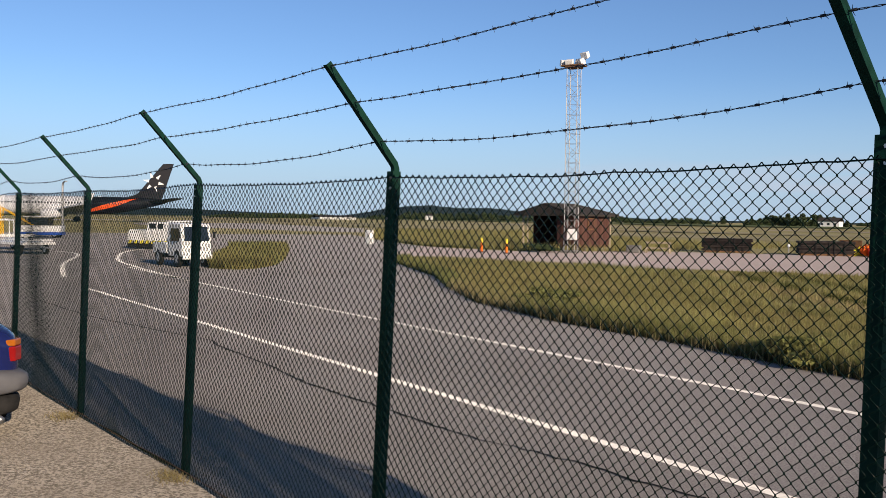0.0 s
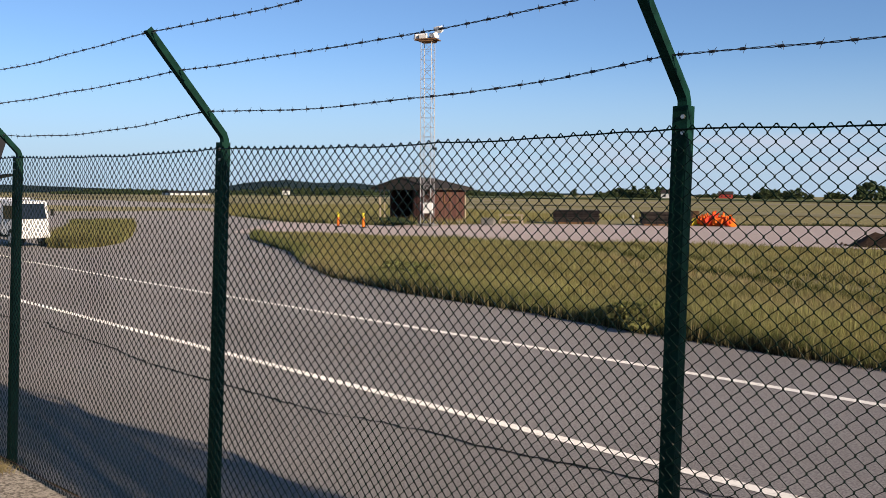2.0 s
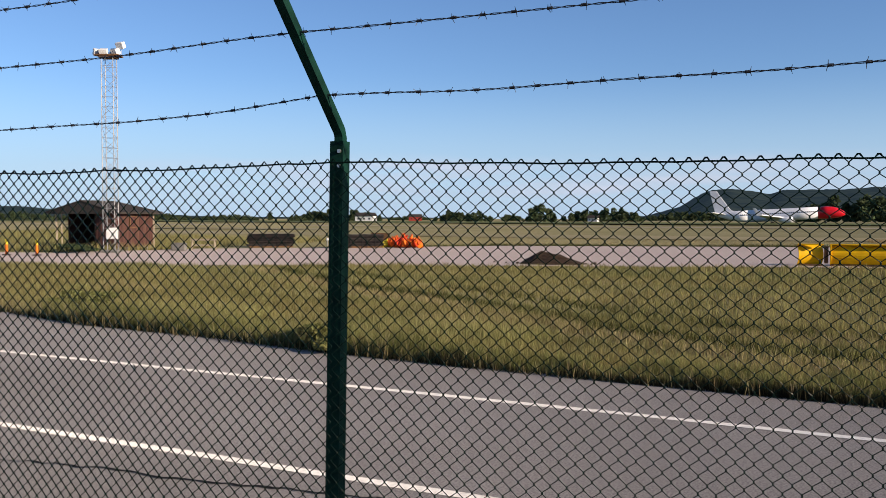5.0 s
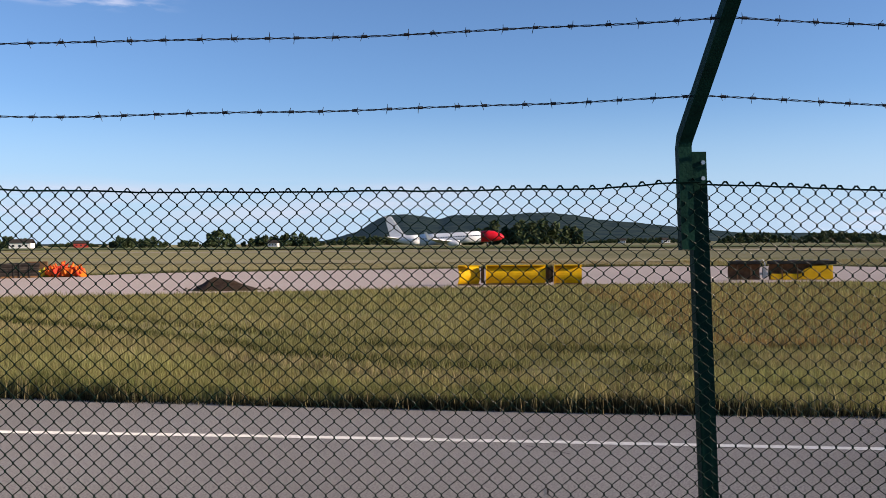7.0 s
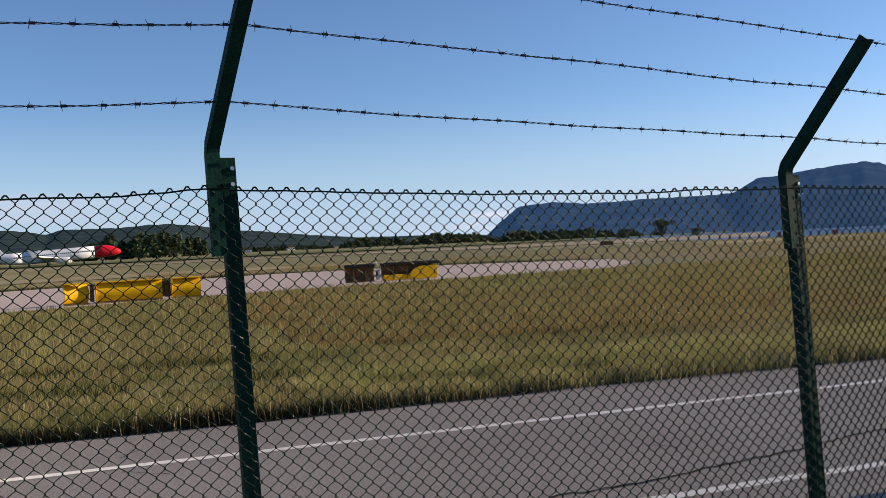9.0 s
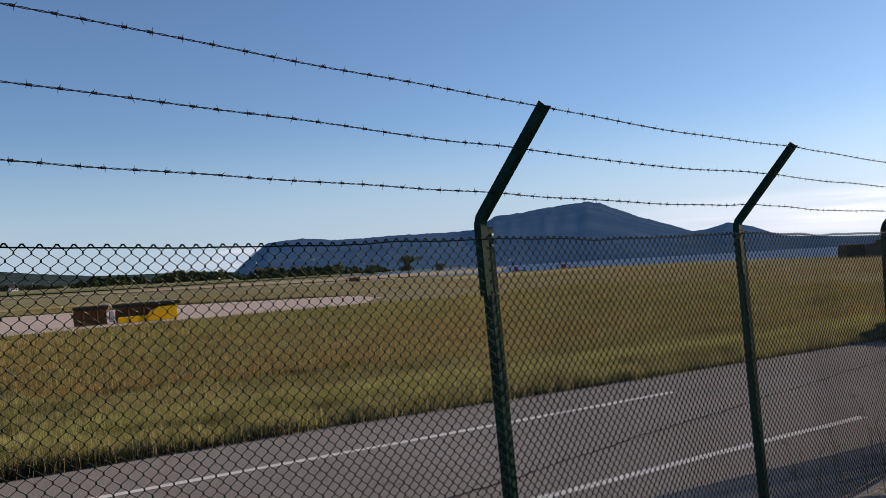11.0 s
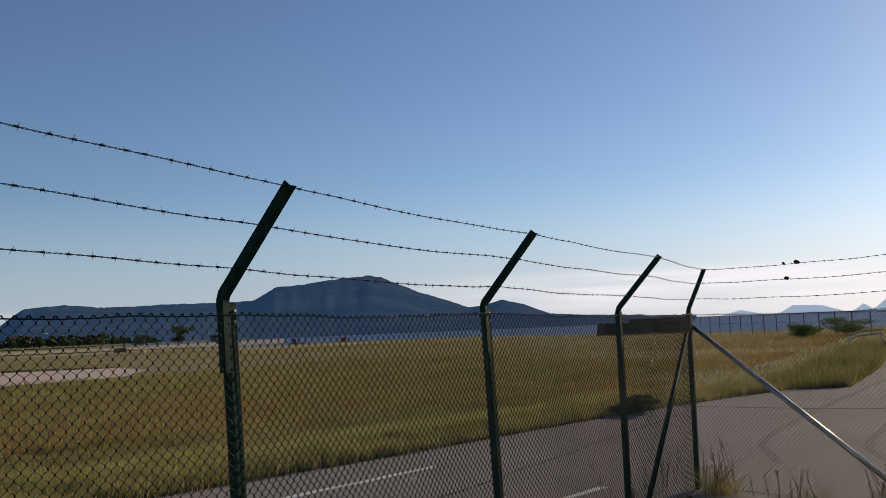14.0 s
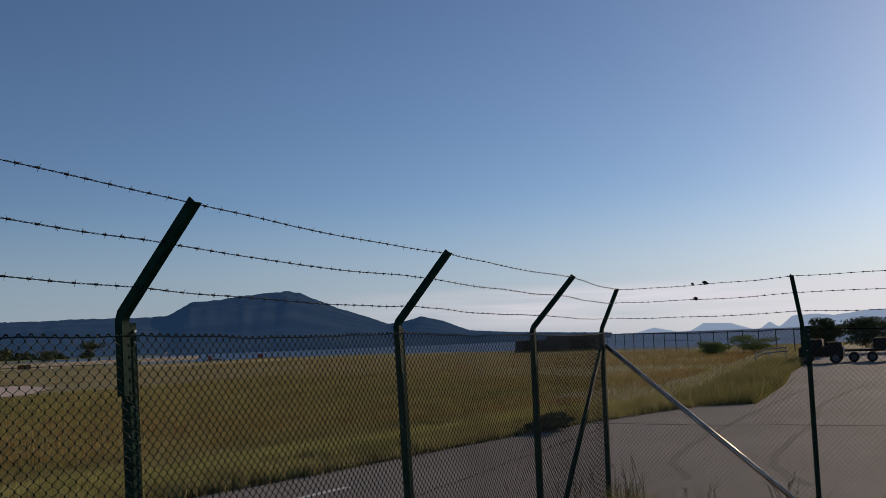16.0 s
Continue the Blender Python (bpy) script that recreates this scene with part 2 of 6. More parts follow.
# ---- mesh helpers ----
class Geo:
    """Gathers vertices and faces."""
    def __init__(self):
        self.v, self.f = [], []

    def add(self, verts, faces):
        o = len(self.v)
        self.v.extend(verts)
        self.f.extend([tuple(i + o for i in fc) for fc in faces])
        return self

    def box(self, c, s, rz=0.0, m=None):
        cx, cy, cz = c
        hx, hy, hz = s[0] / 2, s[1] / 2, s[2] / 2
        ca, sa = math.cos(rz), math.sin(rz)
        vs = []
        for z in (-hz, hz):
            for x, y in ((-hx, -hy), (hx, -hy), (hx, hy), (-hx, hy)):
                p = (cx + x * ca - y * sa, cy + x * sa + y * ca, cz + z)
                vs.append(tuple(m @ Vector(p)) if m else p)
        return self.add(vs, [(0, 3, 2, 1), (4, 5, 6, 7), (0, 1, 5, 4), (1, 2, 6, 5), (2, 3, 7, 6), (3, 0, 4, 7)])

    def tube(self, pts, r, sides=6, caps=True):
        """A tube along pts; r a number or one per point."""
        pts = [Vector(p) for p in pts]
        n = len(pts)
        rr = r if isinstance(r, (list, tuple)) else [r] * n
        t0 = (pts[1] - pts[0]).normalized()
        up = Vector((0, 0, 1)) if abs(t0.z) < 0.9 else Vector((1, 0, 0))
        vs, fs = [], []
        for i, p in enumerate(pts):
            t = (pts[min(i + 1, n - 1)] - pts[max(i - 1, 0)]).normalized()
            a = t.cross(up).normalized()
            b = t.cross(a)
            for k in range(sides):
                th = 2 * math.pi * k / sides
                vs.append(tuple(p + (a * math.cos(th) + b * math.sin(th)) * rr[i]))
        for i in range(n - 1):
            for k in range(sides):
                q = (k + 1) % sides
                fs.append((i * sides + k, i * sides + q, (i + 1) * sides + q, (i + 1) * sides + k))
        if caps:
            fs.append(tuple(range(sides - 1, -1, -1)))
            fs.append(tuple((n - 1) * sides + k for k in range(sides)))
        return self.add(vs, fs)

    def sweep(self, profile, rings):
        """Joins rings (each a list of points) into a closed skin."""
        k = len(profile) if profile else len(rings[0])
        vs, fs = [], []
        for r in rings:
            vs.extend([tuple(p) for p in r])
        for i in range(len(rings) - 1):
            for j in range(k):
                q = (j + 1) % k
                fs.append((i * k + j, i * k + q, (i + 1) * k + q, (i + 1) * k + j))
        fs.append(tuple(range(k - 1, -1, -1)))
        fs.append(tuple((len(rings) - 1) * k + j for j in range(k)))
        return self.add(vs, fs)

    def lathe_x(self, stations, sides=20):
        """stations: (x, radius_y, radius_z, z_centre)."""
        rings = [[(x, ry * math.cos(2 * math.pi * k / sides), zc + rz * math.sin(2 * math.pi * k / sides)) for k in range(sides)]
                 for x, ry, rz, zc in stations]
        return self.sweep(None, rings)

    def plate(self, outline, thick, axis):
        """Extrudes a closed outline of points by thick along axis, both ways."""
        d = Vector(axis) * (thick / 2)
        a = [tuple(Vector(p) - d) for p in outline]
        b = [tuple(Vector(p) + d) for p in outline]
        return self.sweep(None, [a, b])

    def mesh(self, name):
        me = bpy.data.meshes.new(name)
        me.from_pydata(self.v, [], self.f)
        me.validate()
        bm = bmesh.new()
        bm.from_mesh(me)
        bmesh.ops.recalc_face_normals(bm, faces=bm.faces)
        bm.to_mesh(me)
        bm.free()
        return me


def part(name, geo, mat, parent=None, label="", bevel=0.0, smooth=False, m=None):
    me = geo.mesh(name) if isinstance(geo, Geo) else geo
    if not me.materials:
        me.materials.append(mat)
    if smooth:
        for p in me.polygons:
            p.use_smooth = True
    ob = new(name, me)
    if parent is not None:
        ob.parent = parent
    if m is not None:
        ob.matrix_basis = m
    if label:
        ob["label"] = label
    if bevel:
        b = ob.modifiers.new("bevel", 'BEVEL')
        b.width, b.segments, b.limit_method = bevel, 2, 'ANGLE'
    return ob


def thing(name, m, label, category, group="", kind=""):
    ob = new(name)
    ob.empty_display_size = 0.2
    ob.matrix_basis = m
    return tagged(ob, label, category, group, kind)


def sheet(name, outline, z, mat, label, category, jag=0.0, step=0.6, kind="structure"):
    """A flat patch with an uneven outline."""
    pts = []
    n = len(outline)
    for i in range(n):
        a, b = Vector((*outline[i], 0)), Vector((*outline[(i + 1) % n], 0))
        L = (b - a).length
        k = max(1, min(200, int(L / step))) if jag else 1
        nrm = Vector((-(b - a).y, (b - a).x, 0)).normalized()
        for j in range(k):
            p = a.lerp(b, j / k)
            if jag:
                p += nrm * jag * (noise.noise(p * 0.9) + 0.6 * noise.noise(p * 3.1))
            pts.append((p.x, p.y, z))
    bm = bmesh.new()
    f = bm.faces.new([bm.verts.new(p) for p in pts])
    f.normal_update()
    if f.normal.z < 0:
        f.normal_flip()
    bmesh.ops.triangulate(bm, faces=[f])
    me = bpy.data.meshes.new(name)
    bm.to_mesh(me)
    bm.free()
    me.materials.append(mat)
    return tagged(new(name, me), label, category, kind=kind)


def quick_mesh(name, verts, faces, mat):
    """verts (n,3), faces (m,k) arrays."""
    me = bpy.data.meshes.new(name)
    verts, faces = np.asarray(verts, np.float32), np.asarray(faces, np.int32)
    k = faces.shape[1]
    me.vertices.add(len(verts))
    me.vertices.foreach_set("co", verts.ravel())
    me.loops.add(faces.size)
    me.loops.foreach_set("vertex_index", faces.ravel())
    me.polygons.add(len(faces))
    me.polygons.foreach_set("loop_start", np.arange(0, faces.size, k, dtype=np.int32))
    me.update(calc_edges=True)
    me.materials.append(mat)
    return me


def interp(x, xs, ys):
    return float(np.interp(x, xs, ys))


# ---- ground, sea, distance ----
def land_reach(az):
    """How far the land goes, by bearing in degrees clockwise from +y."""
    return interp(az, [-180, 20, 27, 33, 38, 41, 48, 55, 63, 68, 73, 80, 100, 120, 180],
                  [1800, 1500, 600, 260, 165, 146, 157, 157, 136, 117, 107, 112, 150, 1800, 1800])


def build_ground():
    rings = np.concatenate([[0.5, 2, 4, 7, 10, 14, 19, 25, 32], np.geomspace(40, 4900, 62)])
    sect = 240
    vs, fs = [], []
    for r in rings:
        for k in range(sect):
            a = 2 * math.pi * k / sect
            az = (math.degrees(a) + 180) % 360 - 180
            x, y = r * math.sin(a), r * math.cos(a)
            R = land_reach(az)
            z = -0.03
            if r > 60:
                z += min(1, (r - 60) / 60) * 0.25 * noise.noise(Vector((x, y, 0)) * 0.012)
            if r > R:
                z -= min(16.0, (r - R) * 0.35)
            vs.append((x, y, z))
    for i in range(len(rings) - 1):
        for k in range(sect):
            q = (k + 1) % sect
            fs.append((i * sect + k, (i + 1) * sect + k, (i + 1) * sect + q, i * sect + q))
    fs.append(tuple(range(sect)))
    g = Geo().add(vs, fs)
    me = g.mesh("ground")
    if me.polygons[0].normal.z < 0:
        me.flip_normals()
    me.materials.append(M_GROUND)
    tagged(new("ground", me), "flat airfield turf of dry olive-brown grass", "ground", kind="structure")
    s = Geo()
    n = 96
    s.add([(4950 * math.sin(2 * math.pi * k / n), 4950 * math.cos(2 * math.pi * k / n), -7.5) for k in range(n)], [tuple(range(n - 1, -1, -1))])
    me = s.mesh("water")
    if me.polygons[0].normal.z < 0:
        me.flip_normals()
    me.materials.append(M_SEA)
    tagged(new("water", me), "calm blue fjord water beyond the airfield", "sea", kind="structure")


def ridge(name, az, el, near, crest, mat, label, rough=0.06, steps=3):
    """A mountain with its skyline at the bearings az and elevations el (degrees), from shore to crest distance."""
    a = np.linspace(az[0], az[-1], int((az[-1] - az[0]) * 6 * steps / 3) + 2)
    e = np.interp(a, az, el)
    rows = 14
    vs, fs = [], []
    for j in range(rows):
        t = j / (rows - 1)
        r = near + (crest - near) * t
        for i, (aa, ee) in enumerate(zip(a, e)):
            top = math.tan(radians(ee)) * crest + 1.9
            th = radians(aa)
            nz = noise.fractal(Vector((aa * 1.3, t * 3, near * 0.01)), 1.0, 2.0, 5)
            h = -9 + (top + 9) * (t ** 0.75) * (1 + rough * nz * (1 - 0.7 * t))
            if t > 0.99:
                h += noise.noise(Vector((aa * 7, 0, near))) * crest * 0.0006
            vs.append((r * math.sin(th), r * math.cos(th), h))
    n = len(a)
    for j in range(rows - 1):
        for i in range(n - 1):
            fs.append((j * n + i, j * n + i + 1, (j + 1) * n + i + 1, (j + 1) * n + i))
    o = len(vs)
    for i in range(n):
        x, y, z = vs[(rows - 1) * n + i]
        vs.append((x * 1.03, y * 1.03, -9))
    for i in range(n - 1):
        fs.append(((rows - 1) * n + i, (rows - 1) * n + i + 1, o + i + 1, o + i))
    ob = part(name, Geo().add(vs, fs), mat, smooth=True)
    return tagged(ob, label, "mountain", kind="structure")


build_ground()
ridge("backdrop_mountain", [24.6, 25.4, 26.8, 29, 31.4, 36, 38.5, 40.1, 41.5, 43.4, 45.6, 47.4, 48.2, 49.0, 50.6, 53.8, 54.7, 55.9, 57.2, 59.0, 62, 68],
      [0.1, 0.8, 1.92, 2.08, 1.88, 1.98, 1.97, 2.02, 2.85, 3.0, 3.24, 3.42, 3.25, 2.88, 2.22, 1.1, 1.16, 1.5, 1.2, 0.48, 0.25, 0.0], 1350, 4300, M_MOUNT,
      "flat-topped mountain across the fjord, tinted blue by painted haze")
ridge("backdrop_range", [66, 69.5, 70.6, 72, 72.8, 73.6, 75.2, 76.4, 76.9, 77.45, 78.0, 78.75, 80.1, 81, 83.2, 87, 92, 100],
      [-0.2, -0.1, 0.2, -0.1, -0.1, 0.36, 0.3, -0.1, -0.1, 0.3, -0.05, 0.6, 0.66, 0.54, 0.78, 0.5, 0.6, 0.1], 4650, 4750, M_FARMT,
      "jagged mountain range on the horizon, pale blue with painted haze", rough=0.02)
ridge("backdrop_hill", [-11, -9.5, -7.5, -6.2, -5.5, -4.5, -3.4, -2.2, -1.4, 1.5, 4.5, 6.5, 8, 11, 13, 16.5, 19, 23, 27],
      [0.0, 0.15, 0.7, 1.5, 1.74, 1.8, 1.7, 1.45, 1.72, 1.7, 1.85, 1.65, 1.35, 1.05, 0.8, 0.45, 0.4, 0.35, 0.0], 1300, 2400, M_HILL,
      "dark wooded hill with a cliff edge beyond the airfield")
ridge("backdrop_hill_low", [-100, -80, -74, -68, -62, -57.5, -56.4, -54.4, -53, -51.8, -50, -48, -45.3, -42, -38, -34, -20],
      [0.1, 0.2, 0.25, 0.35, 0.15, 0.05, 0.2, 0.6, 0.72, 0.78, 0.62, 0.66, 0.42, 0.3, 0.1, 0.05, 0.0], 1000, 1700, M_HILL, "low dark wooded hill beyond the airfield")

NEAR_EDGE = [(-17.8, 12.9), (-13.7, 10.5), (-10.4, 9.4), (-7.0, 8.8), (-4.7, 8.2), (-1.7, 7.75), (2.8, 7.2), (8.0, 6.7), (12.8, 6.05), (18.4, 5.5), (22.7, 5.0), (25.4, 3.9)]
FAR_EDGE = [(-33.5, 21.5), (-30.0, 22.0), (-22.0, 25.4), (-15.9, 28.6), (-9.6, 30.6), (-4.4, 32.4), (7.0, 36.0), (18.0, 37.2), (28.0, 37.5)]
tagged(sheet("road_taxiway", [(-60, -0.1), (-230, -60), (-260, 110), (-110, 75), (-75, 47), (-48, 36)] + FAR_EDGE[:1] + [(-31.6, 21.4), (-28.2, 18.8), (-24.1, 16.7), (-21, 15.1)] + NEAR_EDGE
             + [(26.3, 2.7), (34, 3.6), (42, 5.0), (54, 6.4), (75, 9), (85, -40), (8.5, -40), (10.2, -6.2), (11.2, -1.4), (11.7, 0.9), (10.5, 0.7), (8.0, 0.38), (2.5, -0.14)], 0.0, M_ASPHALT,
             "grey worn asphalt of a narrow taxiway road", "taxiway", jag=0.07))
sheet("apron", FAR_EDGE + [(33.6, 44), (36, 50.6), (27, 60), (14, 63), (-1.4, 59.5), (-18, 54.5), (-25.6, 46.6), (-35, 41.3), (-48, 36)], 0.005, M_APRON,
      "pale pinkish-grey asphalt apron strip", "apron", jag=0.25)
sheet("runway", [(-1200, 262), (-1200, 307), (160, 172), (105, 112), (86, 122), (40, 168)], 0.02, M_RUNWAY, "pale grey runway strip far across the field", "runway", jag=0.0)
sheet("pavement_lot", [(-60, -0.16), (-9.9, -0.14), (-2.5, -0.16), (2.5, -0.08), (4.9, 0.02), (7.4, 0.31), (9.8, 0.58), (11.98, 0.84), (11.45, -1.4), (10.5, -6.2), (9, -40), (-60, -40)], 0.012,
      M_GRAVEL, "sandy brown worn gravelly asphalt of the lot outside the fence", "gravel lot", jag=0.06, step=0.25)


def cloud_bank(name, az0, az1, el0, el1, dist, seed, cover, label, strength=0.92, dense=0.85):
    """Thin far cloud on a curved sheet, with ragged see-through edges."""
    m = bpy.data.materials.new("thin_cloud")
    m.use_nodes = True
    nt = m.node_tree
    nt.nodes.remove(nt.nodes["Principled BSDF"])
    tc = nt.nodes.new("ShaderNodeTexCoord")
    uv = nt.nodes.new("ShaderNodeMapping")
    uv.inputs["Scale"].default_value = (7.0, 4.0, 1.0)
    uv.inputs["Location"].default_value = (seed, seed * 0.7, 0)
    nt.links.new(tc.outputs["UV"], uv.inputs["Vector"])
    n = nt.nodes.new("ShaderNodeTexNoise")
    n.inputs["Scale"].default_value, n.inputs["Detail"].default_value = 1.0, 7.0
    nt.links.new(uv.outputs[0], n.inputs["Vector"])
    mr = nt.nodes.new("ShaderNodeMapRange")
    mr.inputs["From Min"].default_value, mr.inputs["From Max"].default_value = cover, cover + 0.28
    mr.inputs["To Max"].default_value = dense
    nt.links.new(n.outputs["Fac"], mr.inputs["Value"])
    sep = nt.nodes.new("ShaderNodeSeparateXYZ")
    nt.links.new(tc.outputs["UV"], sep.inputs[0])
    fade = mr.outputs[0]
    for sock in (sep.outputs["X"], sep.outputs["Y"]):
        a = nt.nodes.new("ShaderNodeMath")
        a.operation = 'PINGPONG'
        a.inputs[1].default_value = 0.5
        nt.links.new(sock, a.inputs[0])
        b = nt.nodes.new("ShaderNodeMapRange")
        b.interpolation_type = 'SMOOTHSTEP'
        b.inputs["From Max"].default_value = 0.35
        nt.links.new(a.outputs[0], b.inputs["Value"])
        c = nt.nodes.new("ShaderNodeMath")
        c.operation = 'MULTIPLY'
        nt.links.new(fade, c.inputs[0])
        nt.links.new(b.outputs[0], c.inputs[1])
        fade = c.outputs[0]
    # The cloud's sunlit white is emitted by the sheet itself.
    em = nt.nodes.new("ShaderNodeEmission")
    em.inputs["Color"].default_value = (0.84, 0.90, 1.08, 1)
    em.inputs["Strength"].default_value = strength
    m.cycles.emission_sampling = 'NONE'
    tr = nt.nodes.new("ShaderNodeBsdfTransparent")
    mx = nt.nodes.new("ShaderNodeMixShader")
    nt.links.new(fade, mx.inputs[0])
    nt.links.new(tr.outputs[0], mx.inputs[1])
    nt.links.new(em.outputs[0], mx.inputs[2])
    nt.links.new(mx.outputs[0], nt.nodes["Material Output"].inputs["Surface"])
    K = 24
    vs, fs, uvs = [], [], []
    for i in range(K + 1):
        a = radians(az0 + (az1 - az0) * i / K)
        for j, e in enumerate((el0, el1)):
            vs.append((dist * math.sin(a), dist * math.cos(a), 1.9 + dist * math.tan(radians(e))))
            uvs.append((i / K, float(j)))
    for i in range(K):
        fs.append((2 * i, 2 * i + 2, 2 * i + 3, 2 * i + 1))
    me = bpy.data.meshes.new(name)
    me.from_pydata(vs, [], fs)
    lay = me.uv_layers.new(name="UVMap")
    for lp in me.loops:
        lay.data[lp.index].uv = uvs[lp.vertex_index]
    me.materials.append(m)
    tagged(new(name, me), label, "cloud", kind="structure")


cloud_bank("backdrop_cloud", 44, 118, 0.1, 3.4, 4850, 3.0, 0.30, "low streaks of thin white cloud over the fjord")
cloud_bank("backdrop_cloud", -31.5, -17.5, 13.7, 15.4, 4000, 7.0, 0.44, "small wisp of thin white cloud", 0.6, 0.5)
cloud_bank("backdrop_cloud", 18, 40, 0.2, 2.0, 4850, 5.0, 0.42, "low streaks of thin white cloud", 0.62)
cloud_bank("backdrop_cloud", -50, 22, 0.6, 4.4, 4850, 11.0, 0.40, "low veil of thin pale cloud along the horizon", 0.50, 0.6)


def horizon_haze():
    """Glowing ring painting the low pale blue haze all round, brighter towards the sun."""
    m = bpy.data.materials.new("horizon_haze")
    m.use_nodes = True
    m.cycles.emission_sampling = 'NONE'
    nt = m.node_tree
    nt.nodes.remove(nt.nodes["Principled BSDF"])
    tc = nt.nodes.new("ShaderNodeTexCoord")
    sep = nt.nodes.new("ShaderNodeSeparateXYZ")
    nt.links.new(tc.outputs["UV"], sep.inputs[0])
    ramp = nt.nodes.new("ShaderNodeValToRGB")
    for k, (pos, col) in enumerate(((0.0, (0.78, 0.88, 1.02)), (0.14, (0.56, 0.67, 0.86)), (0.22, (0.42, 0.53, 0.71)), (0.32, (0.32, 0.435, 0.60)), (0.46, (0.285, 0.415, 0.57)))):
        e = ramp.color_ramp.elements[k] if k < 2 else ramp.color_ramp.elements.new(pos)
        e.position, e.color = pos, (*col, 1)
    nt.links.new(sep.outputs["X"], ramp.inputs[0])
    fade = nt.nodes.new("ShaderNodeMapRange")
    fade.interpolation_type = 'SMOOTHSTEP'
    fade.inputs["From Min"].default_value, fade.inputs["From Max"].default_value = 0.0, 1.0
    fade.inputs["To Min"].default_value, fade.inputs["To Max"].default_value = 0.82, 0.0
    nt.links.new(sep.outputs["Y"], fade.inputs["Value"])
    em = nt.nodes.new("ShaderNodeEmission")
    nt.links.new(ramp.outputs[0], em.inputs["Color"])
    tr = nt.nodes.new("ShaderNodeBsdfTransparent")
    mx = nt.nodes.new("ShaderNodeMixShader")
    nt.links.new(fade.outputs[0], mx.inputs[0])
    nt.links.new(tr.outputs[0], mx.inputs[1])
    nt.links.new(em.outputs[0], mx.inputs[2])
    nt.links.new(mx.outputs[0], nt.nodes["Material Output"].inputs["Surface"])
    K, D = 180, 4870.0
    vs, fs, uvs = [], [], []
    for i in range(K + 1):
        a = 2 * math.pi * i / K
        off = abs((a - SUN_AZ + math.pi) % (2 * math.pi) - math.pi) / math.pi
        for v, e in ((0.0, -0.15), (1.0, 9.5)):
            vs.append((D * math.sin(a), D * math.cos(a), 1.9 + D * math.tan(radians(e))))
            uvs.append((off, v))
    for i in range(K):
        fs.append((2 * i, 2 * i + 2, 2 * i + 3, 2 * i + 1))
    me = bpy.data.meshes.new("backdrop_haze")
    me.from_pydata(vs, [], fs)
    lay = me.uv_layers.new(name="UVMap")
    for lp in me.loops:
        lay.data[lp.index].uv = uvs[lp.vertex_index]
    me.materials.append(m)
    tagged(new("backdrop_haze", me), "glowing ring of painted pale blue haze low over the whole horizon", "haze", kind="structure")


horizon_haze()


# ---- painted lines and cracks ----
def stripe(name, pts, w, z, mat, label, wob=0.0, step=0.5, ragged=0.0, smooth=False):
    g = Geo()
    vs, fs = [], []
    P = []
    if smooth:
        q = [pts[0]] + list(pts) + [pts[-1]]
        pts = [tuple(0.5 * (2 * b[k] + (c[k] - a[k]) * u + (2 * a[k] - 5 * b[k] + 4 * c[k] - d[k]) * u * u + (3 * b[k] - a[k] - 3 * c[k] + d[k]) * u ** 3) for k in (0, 1))
               for a, b, c, d in zip(q, q[1:], q[2:], q[3:]) for u in (0, 0.2, 0.4, 0.6, 0.8)] + [pts[-1]]
    for (x0, y0), (x1, y1) in zip(pts, pts[1:]):
        k = max(1, int(math.hypot(x1 - x0, y1 - y0) / step))
        P += [Vector((x0 + (x1 - x0) * i / k, y0 + (y1 - y0) * i / k, 0)) for i in range(k)]
    P.append(Vector((*pts[-1], 0)))
    for i, p in enumerate(P):
        t = (P[min(i + 1, len(P) - 1)] - P[max(i - 1, 0)]).normalized()
        nrm = Vector((-t.y, t.x, 0))
        c = p + nrm * wob * (noise.noise(p * 1.1 + Vector((3, 7, 1))) + 0.5 * noise.noise(p * 4.3) + 0.6 * noise.noise(p * 9.0))
        ww = w / 2 * (1 + ragged * noise.noise(p * 5.0 + Vector((9, 2, 4))))
        vs += [tuple(c + nrm * ww + Vector((0, 0, z))), tuple(c - nrm * ww + Vector((0, 0, z)))]
    for i in range(len(P) - 1):
        fs.append((2 * i, 2 * i + 1, 2 * i + 3, 2 * i + 2))
    ob = part(name, g.add(vs, fs), mat)
    return tagged(ob, label, "road marking" if mat is M_LINE else "crack", kind="structure")


stripe("trim_edge_line", [(-30, 8.3), (-23.3, 7.6), (-16, 6.9), (-8, 6.36), (0, 5.82), (8, 5.1), (12.1, 4.76)], 0.115, 0.006, M_LINE, "worn white painted edge line on asphalt", 0.01, 0.4, 0.25)
stripe("trim_lane_line", [(-22, 4.35), (-10, 3.5), (0, 2.81), (8, 2.25), (11.75, 1.95)], 0.115, 0.006, M_LINE, "worn white painted lane line on asphalt", 0.01, 0.4, 0.25)
stripe("trim_apron_line", [(-22, 7.4), (-30, 8.6), (-36, 10.0), (-44, 13.5), (-52, 20)], 0.16, 0.006, M_LINE, "faded white curved guide line on asphalt", 0.02, 0.5, 0.3, True)
stripe("trim_apron_line", [(-26, 5.0), (-33, 7.0), (-40, 9.6), (-44, 9.8), (-48, 8.0)], 0.16, 0.006, M_LINE, "faded white curved guide line on asphalt", 0.02, 0.5, 0.3, True)
stripe("trim_crack", [(-19, 2.5), (-15.5, 2.45), (-11.3, 2.9), (-7.45, 2.38), (-4.6, 2.28), (-1.5, 2.55), (3, 2.7), (6.6, 2.85), (10.45, 3.3), (20, 4.3)], 0.026, 0.008, M_CRACK,
       "wavy dark crack along the asphalt", 0.06, 0.045, 0.9)
